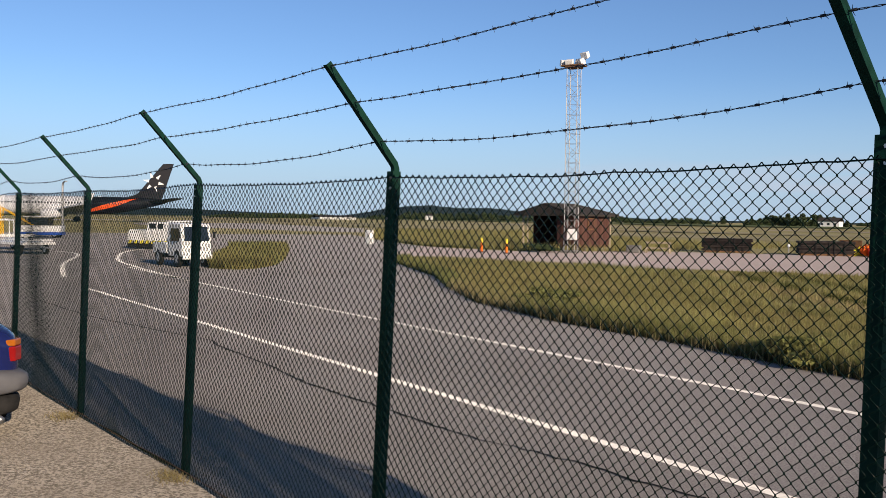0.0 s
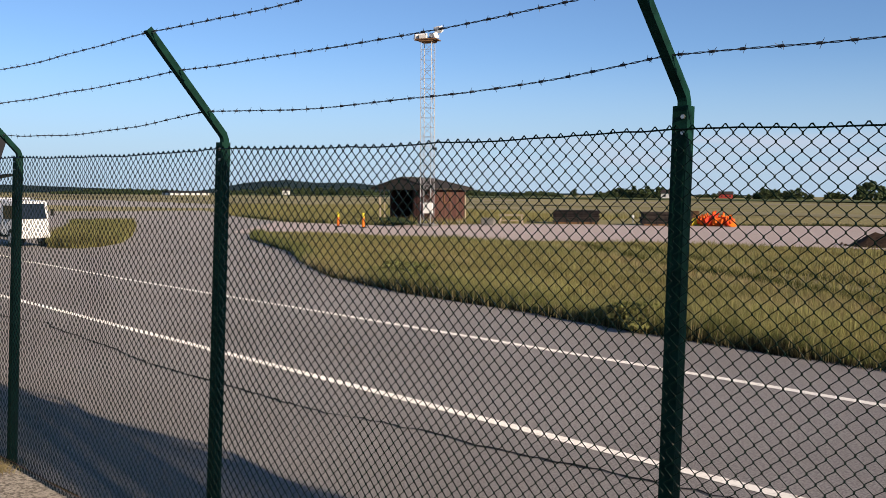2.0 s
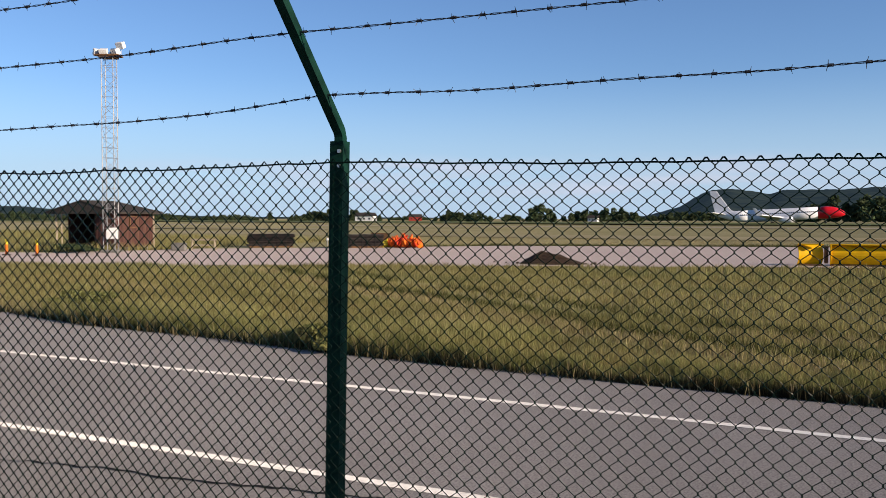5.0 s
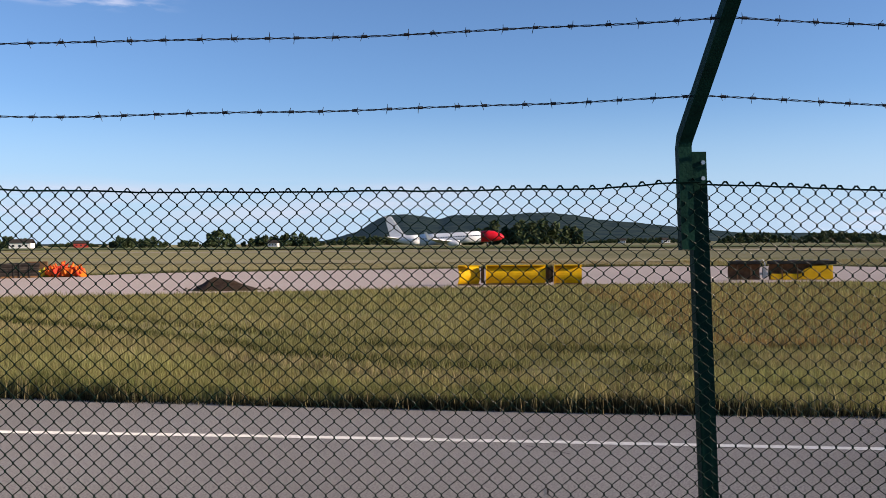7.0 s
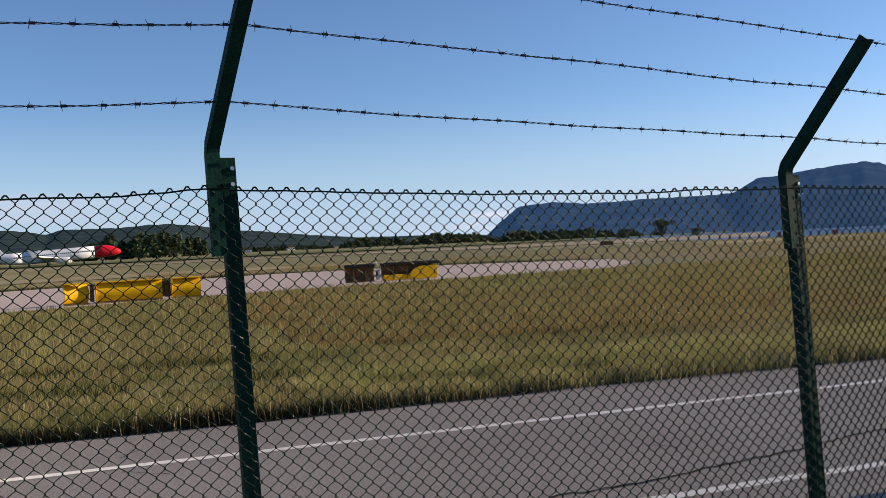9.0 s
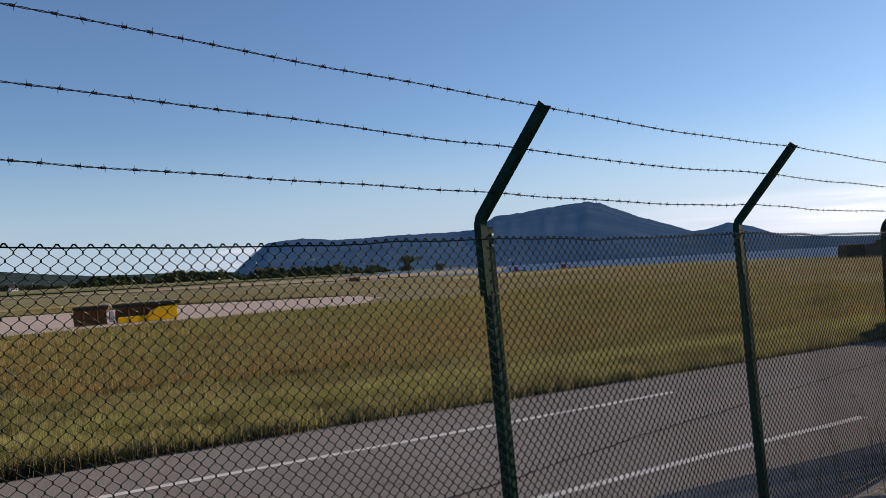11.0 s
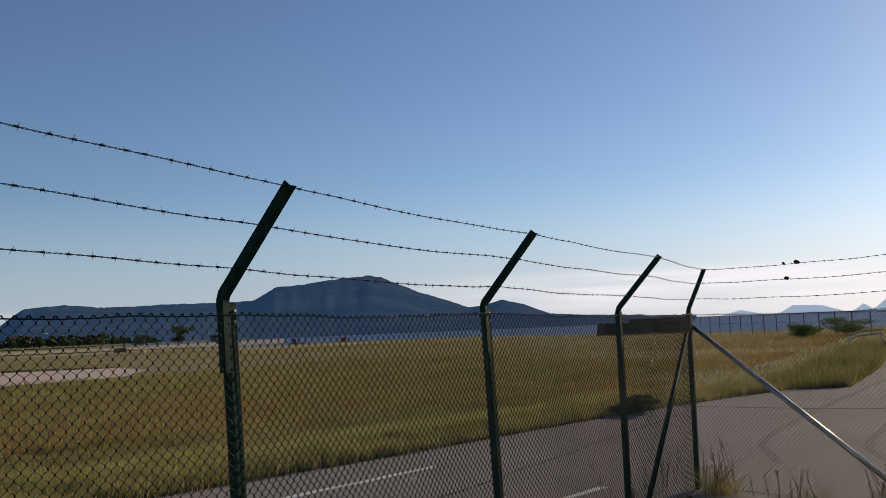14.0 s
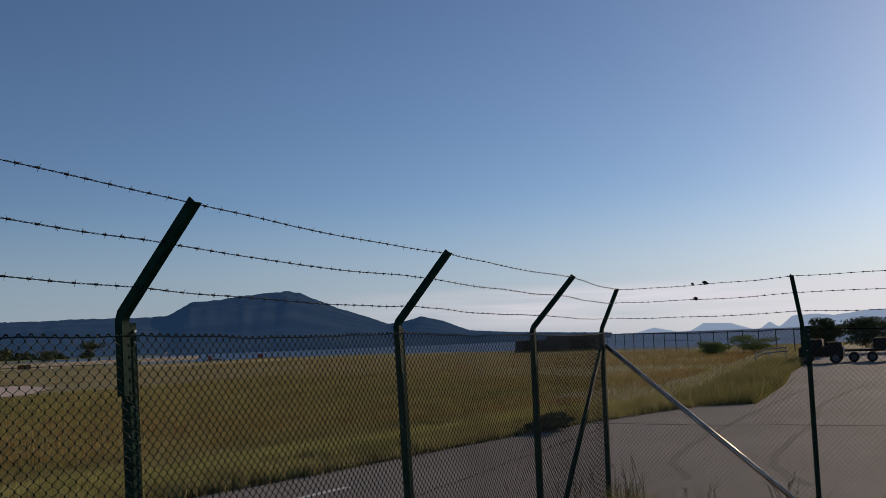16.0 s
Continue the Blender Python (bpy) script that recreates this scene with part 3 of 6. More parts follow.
stripe("trim_crack", [(20.8, 4.9), (20.9, 2.2), (21.3, 0.8), (21.6, -3), (21.2, -8)], 0.075, 0.006, M_CRACK, "dark crack across the asphalt", 0.08, 0.1, 0.8)
M_TYREMARK = material("rubbed_asphalt", (0.24, 0.222, 0.208), (0.11, 0.104, 0.098), 60, 0.85, bump=0.6, bump_scale=110, spec=0.1, matt=0.52)
for _d in (0.0, 1.5):
    stripe("trim_tyre_mark", [(14.2, 0.7 - _d), (16.0, 1.5 - _d), (18.6, 1.8 - _d), (22.5, 2.1 - _d), (26.5, 2.3 - _d * 0.8), (34, 2.6 - _d)], 0.13, 0.004, M_TYREMARK, "faint dark tyre mark on the asphalt", 0.06, 0.2, 0.5, True)
for _k in range(12):
    _x, _y = rng.uniform(-14, 12), rng.uniform(0.8, 6.6)
    stripe("trim_crack", [(_x, _y), (_x + rng.uniform(-0.4, 0.4), _y + rng.uniform(0.2, 0.5))], 0.012, 0.006, M_CRACK, "short dark crack in the asphalt", 0.05, 0.06, 0.8)


# ---- perimeter fence ----
# foot and head of each post along the run, then round the corner
POSTS = [((-19.75, -0.17), (-19.75, -0.10), 2.10), ((-17.3, -0.17), (-17.3, -0.10), 2.10), ((-14.85, -0.17), (-14.85, -0.10), 2.10), ((-12.35, -0.17), (-12.35, -0.10), 2.11),
         ((-9.88, -0.165), (-9.88, -0.098), 2.112), ((-7.283, -0.194), (-7.368, -0.097), 2.097), ((-4.904, -0.175), (-4.884, -0.088), 2.115),
         ((-2.473, -0.184), (-2.449, -0.105), 2.132), ((0.019, -0.177), (0.0, -0.066), 2.166), ((2.562, -0.098), (2.516, 0.007), 2.189),
         ((4.906, -0.017), (4.897, 0.097), 2.098), ((7.372, 0.340), (7.36, 0.412), 2.064), ((9.818, 0.643), (9.838, 0.646), 2.017),
         ((12.115, 0.934), (12.135, 0.92), 1.999), ((11.58, -1.40), (11.604, -1.415), 1.972), ((11.04, -3.72), (11.06, -3.73), 1.96), ((10.5, -6.05), (10.52, -6.06), 1.96),
         ((9.96, -8.4), (9.98, -8.4), 1.96)]
CORNER = 13
ARM_OUT, ARM_UP = 0.39, 0.494
L_POST = [(0, 0), (0.05, 0), (0.05, 0.005), (0.005, 0.005), (0.005, 0.05), (0, 0.05)]


def post_frame(i):
    """Foot, head, unit along the run, unit towards the lot."""
    f, h, z = POSTS[i]
    a = POSTS[max(i - 1, 0) if i != CORNER + 1 else CORNER][0]
    b = POSTS[min(i + 1, len(POSTS) - 1) if i != CORNER else CORNER][0]
    along = Vector((b[0] - a[0], b[1] - a[1], 0)).normalized()
    out = Vector((along.y, -along.x, 0))
    if i == CORNER:
        out = Vector((0.28, -0.10, 0)).normalized()
    return Vector((*f, 0)), Vector((*h, z)), along, out


fence = thing("chain_link_fence", Matrix(), "tall green chain-link airfield fence topped with three strands of barbed wire", "fence")


TIP_SHIFT = {6: -0.025, 7: 0.01, 8: -0.035, 9: 0.045, 10: 0.0, 11: 0.0, 12: 0.06}


def arm_points(i):
    foot, head, along, out = post_frame(i)
    k = 1.0 if i < CORNER else 0.75 if i == CORNER else 0.58
    up = 1.10 if i == 9 else 1.0
    side = along * -0.034 if i >= 9 else along * -0.007 - out * 0.03
    bend = head + Vector((0, 0, 0.026)) + side
    tip = head + out * ARM_OUT * k * up + Vector((0, 0, ARM_UP * up)) + along * TIP_SHIFT.get(i, 0.0)
    return head + (foot - head) * (0.31 / head.z) + side, bend, tip


def make_post(i):
    foot, head, along, out = post_frame(i)
    inn = -out if i != CORNER else Vector((0, 1, 0))
    g = Geo()
    rings = []
    for p in (foot - Vector((0, 0, 0.1)), head):
        rings.append([p + along * ((u if i >= 9 else 0.05 - u) - 0.025) + inn * v for u, v in L_POST])
    g.sweep(None, rings)
    post = part("post", g, M_POST, fence, "green painted angle-steel fence post")
    low, bend, tip = arm_points(i)
    d = (tip - bend).normalized()
    n2 = along.cross(d).normalized()
    wd = 0.042 if i >= 9 else 0.032
    rings = []
    hgt = (bend - low).normalized()
    for p, nn in ((low, along.cross(hgt).normalized()), (bend - hgt * 0.012, along.cross(hgt).normalized()), (bend + d * 0.012, n2), (tip, n2)):
        rings.append([p + along * (u - 0.032 if i >= 9 else 0.021 - u) - nn * (v - 0.012) for u, v in
                      [(0, 0), (wd, 0), (wd, 0.005), (0.005, 0.005), (0.005, wd), (0, wd)]])
    part("arm", Geo().sweep(None, rings), M_POST, post, "bent green steel arm leaning over the lot")
    for zz in (0.035, 0.085, 0.24):
        p = head - Vector((0, 0, zz)) + out * 0.003 + along * (0.013 if zz < 0.2 else -0.012)
        part("bolt", Geo().tube([p - out * 0.002, p + out * 0.007], 0.007, 6), M_BOLT, post, "small zinc bolt")


for _i in range(len(POSTS)):
    make_post(_i)

PITCH, ROW = 0.0256, 0.0254
TOP_GAP = {0: 0.0, 1: 0.0, 2: 0.0, 3: 0.0, 4: 0.0, 5: 0.0, 6: 0.005, 7: 0.035, 8: 0.075, 9: 0.105, 10: 0.055, 11: 0.036, 12: 0.03, 13: 0.03, 14: 0.03, 15: 0.03, 16: 0.03, 17: 0.03}


def mesh_panel(i, fine):
    """Woven zigzag wires between two posts."""
    f0, h0, al, o0 = post_frame(i)
    f1, h1, al1, o1 = post_frame(i + 1)
    along = Vector((f1.x - f0.x, f1.y - f0.y, 0)).normalized()
    out = Vector((along.y, -along.x, 0))
    L = (f1 - f0).length
    n = int(round(L / PITCH / (2 if i < 4 else 1)))
    top0, top1 = h0.z - TOP_GAP.get(i, 0.072), h1.z - TOP_GAP.get(i + 1, 0.072)
    rows = int(round((top0 + top1) / 2 / ROW))
    F0, F1, H0, H1 = (np.array(v) for v in (f0, f1, h0, h1))
    O = np.array(out)

    def place(s, z):
        """Point of the fence plane at s metres along, height fraction z, with sag."""
        u = s / L
        base = F0 * (1 - u) + F1 * u
        head = H0 * (1 - u) + H1 * u
        nz = noise.noise(Vector((s * 0.9 + i * 7.3, z * 1.6, 3.0)))
        nx = noise.noise(Vector((s * 1.7 + i * 5.1, z * 2.2, 8.0)))
        hz = (top0 * (1 - u) + top1 * u) - 0.018 * math.sin(math.pi * u) * z + 0.012 * noise.noise(Vector((s * 3.0 + i * 11, 0, 1))) * z
        p = base + (head - base) * z * (hz / max(head[2], 0.1))
        p[2] = hz * z + 0.01
        return p + O * (0.012 + 0.045 * nz * math.sin(math.pi * u)) + np.array(along) * 0.012 * nx
    r = 0.0024 if i < 7 else 0.0028 if fine else 0.0024
    vs, fs = [], []
    sides = 3
    offs = [(math.cos(2 * math.pi * k / sides + 0.5) * r, math.sin(2 * math.pi * k / sides + 0.5) * r) for k in range(sides)]
    A = np.array(along)
    for w in range(n):
        start = True
        for j in range(rows + 1):
            side = (w + j) % 2
            s = (w + side) * L / n
            z = j / rows
            p = place(s, z)
            p = p + O * (0.0025 if side else -0.0025)
            pts = [p]
            if fine and 0 < j < rows:
                pts = [p - np.array((0, 0, 0.0035)), p + np.array((0, 0, 0.0035))]
            if j == rows:
                pts = [p + np.array((0, 0, 0.004)) + A * (0.002 if side else -0.002), p + np.array((0, 0, -0.009)) + A * (0.011 if side else -0.011)]
            for q in pts:
                b = len(vs)
                for a, c in offs:
                    vs.append(q + A * a + O * c)
                if not start:
                    for k in range(sides):
                        k2 = (k + 1) % sides
                        fs.append((b - sides + k, b - sides + k2, b + k2, b + k))
                start = False
    wire = M_MESHGLINT if i >= CORNER else M_MESH
    me = quick_mesh("mesh_panel", vs, fs, wire)
    for p in me.polygons:
        p.use_smooth = True
    part("mesh_panel", me, wire, fence, "grey chain-link wire mesh, made metallic for the sun's glint" if i >= CORNER else "green coated chain-link wire mesh")
    tw = [place(L * k / 40, 1.0) + np.array((0, 0, -0.0095 + 0.003 * noise.noise(Vector((k * 0.9, i * 3.0, 2))))) + O * 0.004 for k in range(41)]
    part("tension_wire", Geo().tube([tuple(p) for p in tw], 0.0028, 4), M_MESH, fence)
    tw = [place(L * k / 24, 0.02) + O * 0.004 for k in range(25)]
    # Matt brown keeps the sun's glint off the bottom wire.
    part("tension_wire", Geo().tube([tuple(p) for p in tw], 0.0024, 4), M_RUST, fence, "matt brown bottom wire")


def barbed_span(i, frac, sag, fine):
    l0, b0, t0 = arm_points(i)
    l1, b1, t1 = arm_points(i + 1)
    a, b = b0.lerp(t0, frac), b1.lerp(t1, frac)
    off = Vector((0, 0, 0.004))
    a, b = a + off, b + off
    L = (b - a).length
    ph = rng.uniform(0, 9)

    def at(u):
        p = a.lerp(b, u)
        p.z -= sag * 4 * u * (1 - u) + 0.010 * noise.noise(Vector((u * L * 1.6 + ph, i, frac * 9))) * min(1, 8 * u * (1 - u))
        return p
    t = (b - a).normalized()
    n1 = t.cross(Vector((0, 0, 1))).normalized()
    n2 = n1.cross(t)
    g = Geo()
    K = int(L / (0.018 if fine else 0.05))
    for st in (0, math.pi):
        g.tube([at(k / K) + (n1 * math.cos(k * 1.3 + st) + n2 * math.sin(k * 1.3 + st)) * 0.0022 for k in range(K + 1)], 0.0016, 3)
    nb = int(L / 0.098)
    for k in range(nb):
        c = at((k + 0.5 + rng.uniform(-0.13, 0.13)) / nb)
        for q in range(4):
            th = rng.uniform(0, 6.28) if q == 0 else th + math.pi / 2 + rng.uniform(-0.3, 0.3)
            d = (n1 * math.cos(th) + n2 * math.sin(th)) + t * rng.uniform(-0.5, 0.5)
            s = t * (0.006 if q % 2 else -0.006)
            g.tube([c + s, c + s + d.normalized() * rng.uniform(0.013, 0.018)], [0.0016, 0.0008], 3)
        g.tube([c - t * 0.008, c + t * 0.008], 0.0048, 5)
    part("barbed_wire", g, M_BARB, fence, "grey galvanised twisted barbed wire")


for _i in range(len(POSTS) - 1):
    _fine = 4 <= _i <= 12
    mesh_panel(_i, _fine)
    for _fr, _sg in ((0.25, 0.05 if _i <= 7 else 0.02), (0.63, 0.016), (0.97, 0.016)):
        barbed_span(_i, _fr, _sg - 0.014 if _i == 9 else _sg, _fine)


M_BRACE = material("dull_galvanised_pipe", (0.55, 0.53, 0.48), (0.34, 0.33, 0.30), 12, 0.24, metal=0.95)


def brace(i, j):
    f0, h0, al, o = post_frame(i)
    f1, h1, al1, o1 = post_frame(j)
    a = Vector((h0.x, h0.y, h0.z - 0.17))
    b = Vector((f1.x, f1.y, 0)).lerp(Vector((f0.x, f0.y, 0)), -0.09 if j > i else 0.14)
    side = Vector((0.0, 0.035, 0)) if j < i else Vector((0.035, 0, 0))
    part("brace", Geo().tube([a + side, b + side - Vector((0, 0, 0.05))], 0.027, 12), M_BRACE if j > i else M_POST, fence, "slanting steel brace pipe at the corner", smooth=True)


brace(CORNER, CORNER - 1)
brace(CORNER, CORNER + 1)


# ---- grass ----
def edge_y(pts, x):
    return np.interp(x, [p[0] for p in pts], [p[1] for p in pts])


def blades(x, y, h, w, lean, three, z0=-0.03):
    """Leaning blades at x, y: three triangles each, or one."""
    n = len(x)
    th = rng.uniform(0, 2 * np.pi, n)
    dx, dy = np.cos(th) * w / 2, np.sin(th) * w / 2
    ph = rng.uniform(0, 2 * np.pi, n)
    lx, ly = np.cos(ph) * lean * h, np.sin(ph) * lean * h
    z = np.full(n, z0)
    a = np.c_[x - dx, y - dy, z]
    b = np.c_[x + dx, y + dy, z]
    tip = np.c_[x + lx, y + ly, z + h]
    if not three:
        v = np.stack([a, b, tip], 1).reshape(-1, 3)
        return v, np.arange(3 * n).reshape(-1, 3)
    c = np.c_[x - dx * 0.8 + lx * 0.35, y - dy * 0.8 + ly * 0.35, z + h * 0.6]
    d = np.c_[x + dx * 0.8 + lx * 0.35, y + dy * 0.8 + ly * 0.35, z + h * 0.6]
    v = np.stack([a, b, c, d, tip], 1).reshape(-1, 3)
    k = np.arange(n)[:, None] * 5
    f = np.concatenate([k + np.array([[0, 1, 3]]), k + np.array([[0, 3, 2]]), k + np.array([[2, 3, 4]])], 0)
    return v, f


LATTICE = np.random.default_rng(3).uniform(-1, 1, (256, 256))


def patchy(x, y, s, seed):
    """Smooth noise between about -1 and 1 at many places at once."""
    u, v = np.asarray(x) * s + seed * 13.7, np.asarray(y) * s + seed * 7.1
    i, j = np.floor(u).astype(int), np.floor(v).astype(int)
    a, b = u - i, v - j
    a, b = a * a * (3 - 2 * a), b * b * (3 - 2 * b)
    g = lambda p, q: LATTICE[p % 256, q % 256]
    return (g(i, j) * (1 - a) + g(i + 1, j) * a) * (1 - b) + (g(i, j + 1) * (1 - a) + g(i + 1, j + 1) * a) * b


WHEEL_TRACK = [(-18, 26), (-12.6, 21.5), (-9, 18), (-6.7, 16.85), (-4.9, 15.4), (-3.4, 14.1), (-1.7, 12.2), (-0.3, 11.5), (1, 10.7), (2.1, 10.4), (8, 9.5), (13, 8.7), (25, 6.9)]


def field(count, d0, d1, x0, x1, h0, h1, w, three, mat, name, label, lean=0.35, thin=0.0, ends=0.0):
    x = rng.uniform(x0, x1, count)
    y0, y1 = edge_y(NEAR_EDGE, x), edge_y(FAR_EDGE, x)
    y = y0 + d0 + rng.uniform(0, 1, count) * (d1 - d0)
    nz = patchy(x, y, 0.35, 2.0)
    keep = (y < y1 - 0.2) & (nz > -1 + thin)
    if ends:
        keep &= rng.uniform(0, 1, count) < np.clip(np.minimum(x - x0, x1 - x) / ends, 0, 1) * (0.75 + 0.5 * patchy(x, y, 1.3, 8.0))
    x, y, nz = x[keep], y[keep], nz[keep]
    tuft = patchy(x, y, 2.6, 4.0)
    h = rng.uniform(h0, h1, len(x)) * (1 + 0.3 * nz + 0.4 * tuft)
    d = y - edge_y(WHEEL_TRACK, x) + 0.12 * np.sin(x * 0.9)
    for track, wide in ((0.0, 0.30), (2.3, 0.22), (-1.2, 0.12)):
        h *= np.where((np.abs(d - track) < wide) & (x < 5 + 2 * nz), 0.12, 1.0)
    h *= np.where(np.abs(d - 1.1) < 0.7, 0.75, 1.0)
    v, f = blades(x, y, h, w, lean * rng.uniform(0.3, 1.6, len(x)), three)
    tagged(new(name, quick_mesh(name, v, f, mat)), label, "grass", kind="stuff")


M_YOUNG = material("young_yellow_grass", (0.36, 0.34, 0.13), (0.23, 0.225, 0.08), 1.5, 0.85, rand=0.35, spec=0.02, translucent=0.38)
# Dark blades: painted shade in the wheel ruts, long grass on the apron rim.
M_RUTSHADE_RIM = material("rut_shade_and_rim_grass", (0.075, 0.078, 0.024), (0.04, 0.045, 0.014), 1.2, 0.85, rand=0.35, spec=0.02, translucent=0.12)
# Near-black blades paint the shade at the foot of the edge grass.
M_EDGESHADE = material("edge_shade_blades", (0.036, 0.033, 0.018), (0.018, 0.017, 0.010), 3.0, 0.95, rand=0.4, spec=0.01)
field(80000, -0.02, 1.3, -17.5, 25.2, 0.12, 0.28, 0.007, True, M_GRASS, "grass", "long uncut olive grass along the taxiway edge")
field(22000, -0.08, 0.6, -12.0, 3.0, 0.18, 0.36, 0.008, True, M_GRASSG, "grass", "rank dark green grass hanging over the asphalt edge", lean=0.45)
field(22000, 0.0, 2.4, -17.5, 25.2, 0.12, 0.25, 0.008, True, M_GRASSG, "grass", "green blades among the uncut edge grass", thin=0.9)
field(24000, -0.18, 0.10, -4.5, 7.5, 0.12, 0.24, 0.010, False, M_EDGESHADE, "grass", "dark blades painting the shade under the grass at the asphalt edge", lean=0.3, ends=3.5)
field(5000, -0.14, 0.05, -16.0, -3.6, 0.08, 0.18, 0.012, False, M_EDGESHADE, "grass", "dark blades painting the shade under the grass at the asphalt edge", lean=0.3)
field(6000, -0.12, 0.05, 4.6, 25.0, 0.05, 0.13, 0.012, False, M_EDGESHADE, "grass", "dark blades painting the shade under the grass at the asphalt edge", lean=0.3)
field(5000, -0.22, 0.3, -17.5, 25.0, 0.18, 0.42, 0.006, True, M_STRAW, "grass", "dry straw stalks standing at the grass edge", lean=0.3)
field(170000, 0.9, 6.5, -17.5, 25.2, 0.09, 0.20, 0.010, False, M_GRASS, "grass", "thick olive field grass")
field(150000, 6.0, 19, -25.0, 40, 0.09, 0.19, 0.018, False, M_GRASS, "grass", "thick olive field grass")
field(70000, 18.0, 33, -32.0, 44, 0.11, 0.22, 0.036, False, M_GRASS, "grass", "thick olive field grass further out")
field(50000, 0.2, 5.0, -17.5, 25.2, 0.12, 0.24, 0.010, False, M_STRAW, "grass", "pale dry stems in the field grass", thin=1.0)
field(80000, -0.05, 2.4, 4.5, 25.2, 0.12, 0.26, 0.010, False, M_YOUNG, "grass", "fresh yellow-green grass near the taxiway edge", thin=0.35)
field(34000, 0.3, 3.4, -17.0, 5.0, 0.12, 0.27, 0.010, False, M_YOUNG, "grass", "fresh yellow-green grass near the taxiway edge", thin=0.8)


def rut(count, off, wide, h0, h1, w, mat, label):
    x = rng.uniform(-17, 5, count)
    y = edge_y(WHEEL_TRACK, x) + off + rng.normal(0, wide, count) - 0.12 * np.sin(x * 0.9)
    keep = patchy(x, y, 0.5, 9.0) > -0.25
    x, y = x[keep], y[keep]
    v, f = blades(x, y, rng.uniform(h0, h1, len(x)), w, 0.4, False)
    tagged(new("grass", quick_mesh("grass", v, f, mat)), label, "grass", kind="stuff")


# The dark blades paint the shade of the sunken tracks.
rut(5000, 0.0, 0.13, 0.14, 0.24, 0.016, M_RUTSHADE_RIM, "dark grass blades painting the shade in a wheel track")
rut(2800, 2.3, 0.10, 0.14, 0.22, 0.016, M_RUTSHADE_RIM, "dark grass blades painting the shade in a wheel track")
rut(5000, -0.9, 0.3, 0.12, 0.2, 0.014, M_STRAW, "pale flattened stems beside a wheel track")


def grass_area(name, n, fn, h0, h1, w, mat, label):
    x, y = fn(n)
    h = rng.uniform(h0, h1, len(x)) * (1 + 0.4 * patchy(x, y, 0.3, 5.0))
    v, f = blades(x, y, h, w, 0.35, False)
    tagged(new(name, quick_mesh(name, v, f, mat)), label, "grass", kind="stuff")


def right_field(n):
    x = 20 + 85 * rng.uniform(0, 1, n) ** 1.5
    lim = np.interp(x, [20, 25.4, 26.3, 34, 42, 54, 75, 110], [5.2, 3.9, 2.7, 3.6, 5, 6.4, 9, 12])
    y = lim + 85 * rng.uniform(0, 1, n) ** 1.8
    keep = ~((x < 44) & (y > 36) & (y < 64))
    return x[keep], y[keep]


def beyond(n):
    x = rng.uniform(-40, 90, n)
    y = np.interp(x, [-40, -25.6, -18, -1.4, 14, 27, 36, 90], [41, 47, 55, 60, 63.5, 60.5, 52, 52]) + rng.uniform(0, 1, n) ** 1.5 * 60
    return x, y


def field_tip(n):
    x = rng.uniform(-31.4, -16.8, n)
    lo = np.interp(x, [-31.4, -28.2, -24.1, -21, -17.8, -16.8], [21.3, 18.8, 16.7, 15.1, 12.9, 12.3])
    hi = np.minimum(edge_y(FAR_EDGE, x) - 0.2, lo + 9)
    return x, lo + (hi - lo) * rng.uniform(0, 1, n)


def tip_edge(n):
    x = rng.uniform(-31.0, -16.8, n)
    return x, np.interp(x, [-31.4, -28.2, -24.1, -21, -17.8, -16.8], [21.3, 18.8, 16.7, 15.1, 12.9, 12.3]) + rng.uniform(-0.1, 0.5, n)


grass_area("grass", 30000, field_tip, 0.12, 0.24, 0.03, M_GRASS, "olive field grass at the tip of the field")
grass_area("grass", 7000, tip_edge, 0.2, 0.4, 0.02, M_GRASSG, "longer green grass round the tip of the field")
grass_area("grass", 120000, right_field, 0.10, 0.20, 0.026, M_GRASS, "thick olive-brown field grass towards the shore")
grass_area("grass", 50000, beyond, 0.02, 0.07, 0.09, M_STRAW, "short dry mown grass beyond the apron")
M_SEED = material("red_brown_seed_grass", (0.27, 0.155, 0.062), (0.17, 0.105, 0.042), 0.8, 0.85, rand=0.3, spec=0.02, translucent=0.4, big=0.5, big_scale=0.15, big_col=(0.20, 0.15, 0.06))


def seeding_field(n):
    x = 6 + 80 * rng.uniform(0, 1, n) ** 1.4
    lim = np.interp(x, [6, 12, 20, 26, 42, 75, 90], [13.5, 11.5, 9.5, 7.5, 9, 14, 17])
    y = lim + 70 * rng.uniform(0, 1, n) ** 1.7
    keep = ~((x < 37) & (y > 34) & (y < 64)) & (patchy(x, y, 0.16, 6.0) > -0.35)
    return x[keep], y[keep]


grass_area("grass", 70000, seeding_field, 0.14, 0.24, 0.024, M_SEED, "red-brown seeding grass in the open field")


def apron_rim(n):
    x = rng.uniform(-25.6, 36.0, n)
    return x, np.interp(x, [-25.6, -18, -1.4, 14, 27, 36], [46.6, 54.5, 59.5, 63, 60, 50.6]) + rng.normal(0.25, 0.22, n)


grass_area("grass", 9000, apron_rim, 0.10, 0.24, 0.05, M_RUTSHADE_RIM, "dark rank grass along the far rim of the apron")
ISLAND = [(-26.8, 11.1), (-28.2, 10.5), (-32, 12.5), (-36, 14.6), (-44, 18.8), (-49, 21.3), (-48.5, 23.2), (-42, 21.4), (-33, 16.2), (-28.8, 13.4)]
sheet("ground_island", ISLAND, 0.006, M_GROUND, "rough grass island between asphalt lanes", "grass island", jag=0.3)


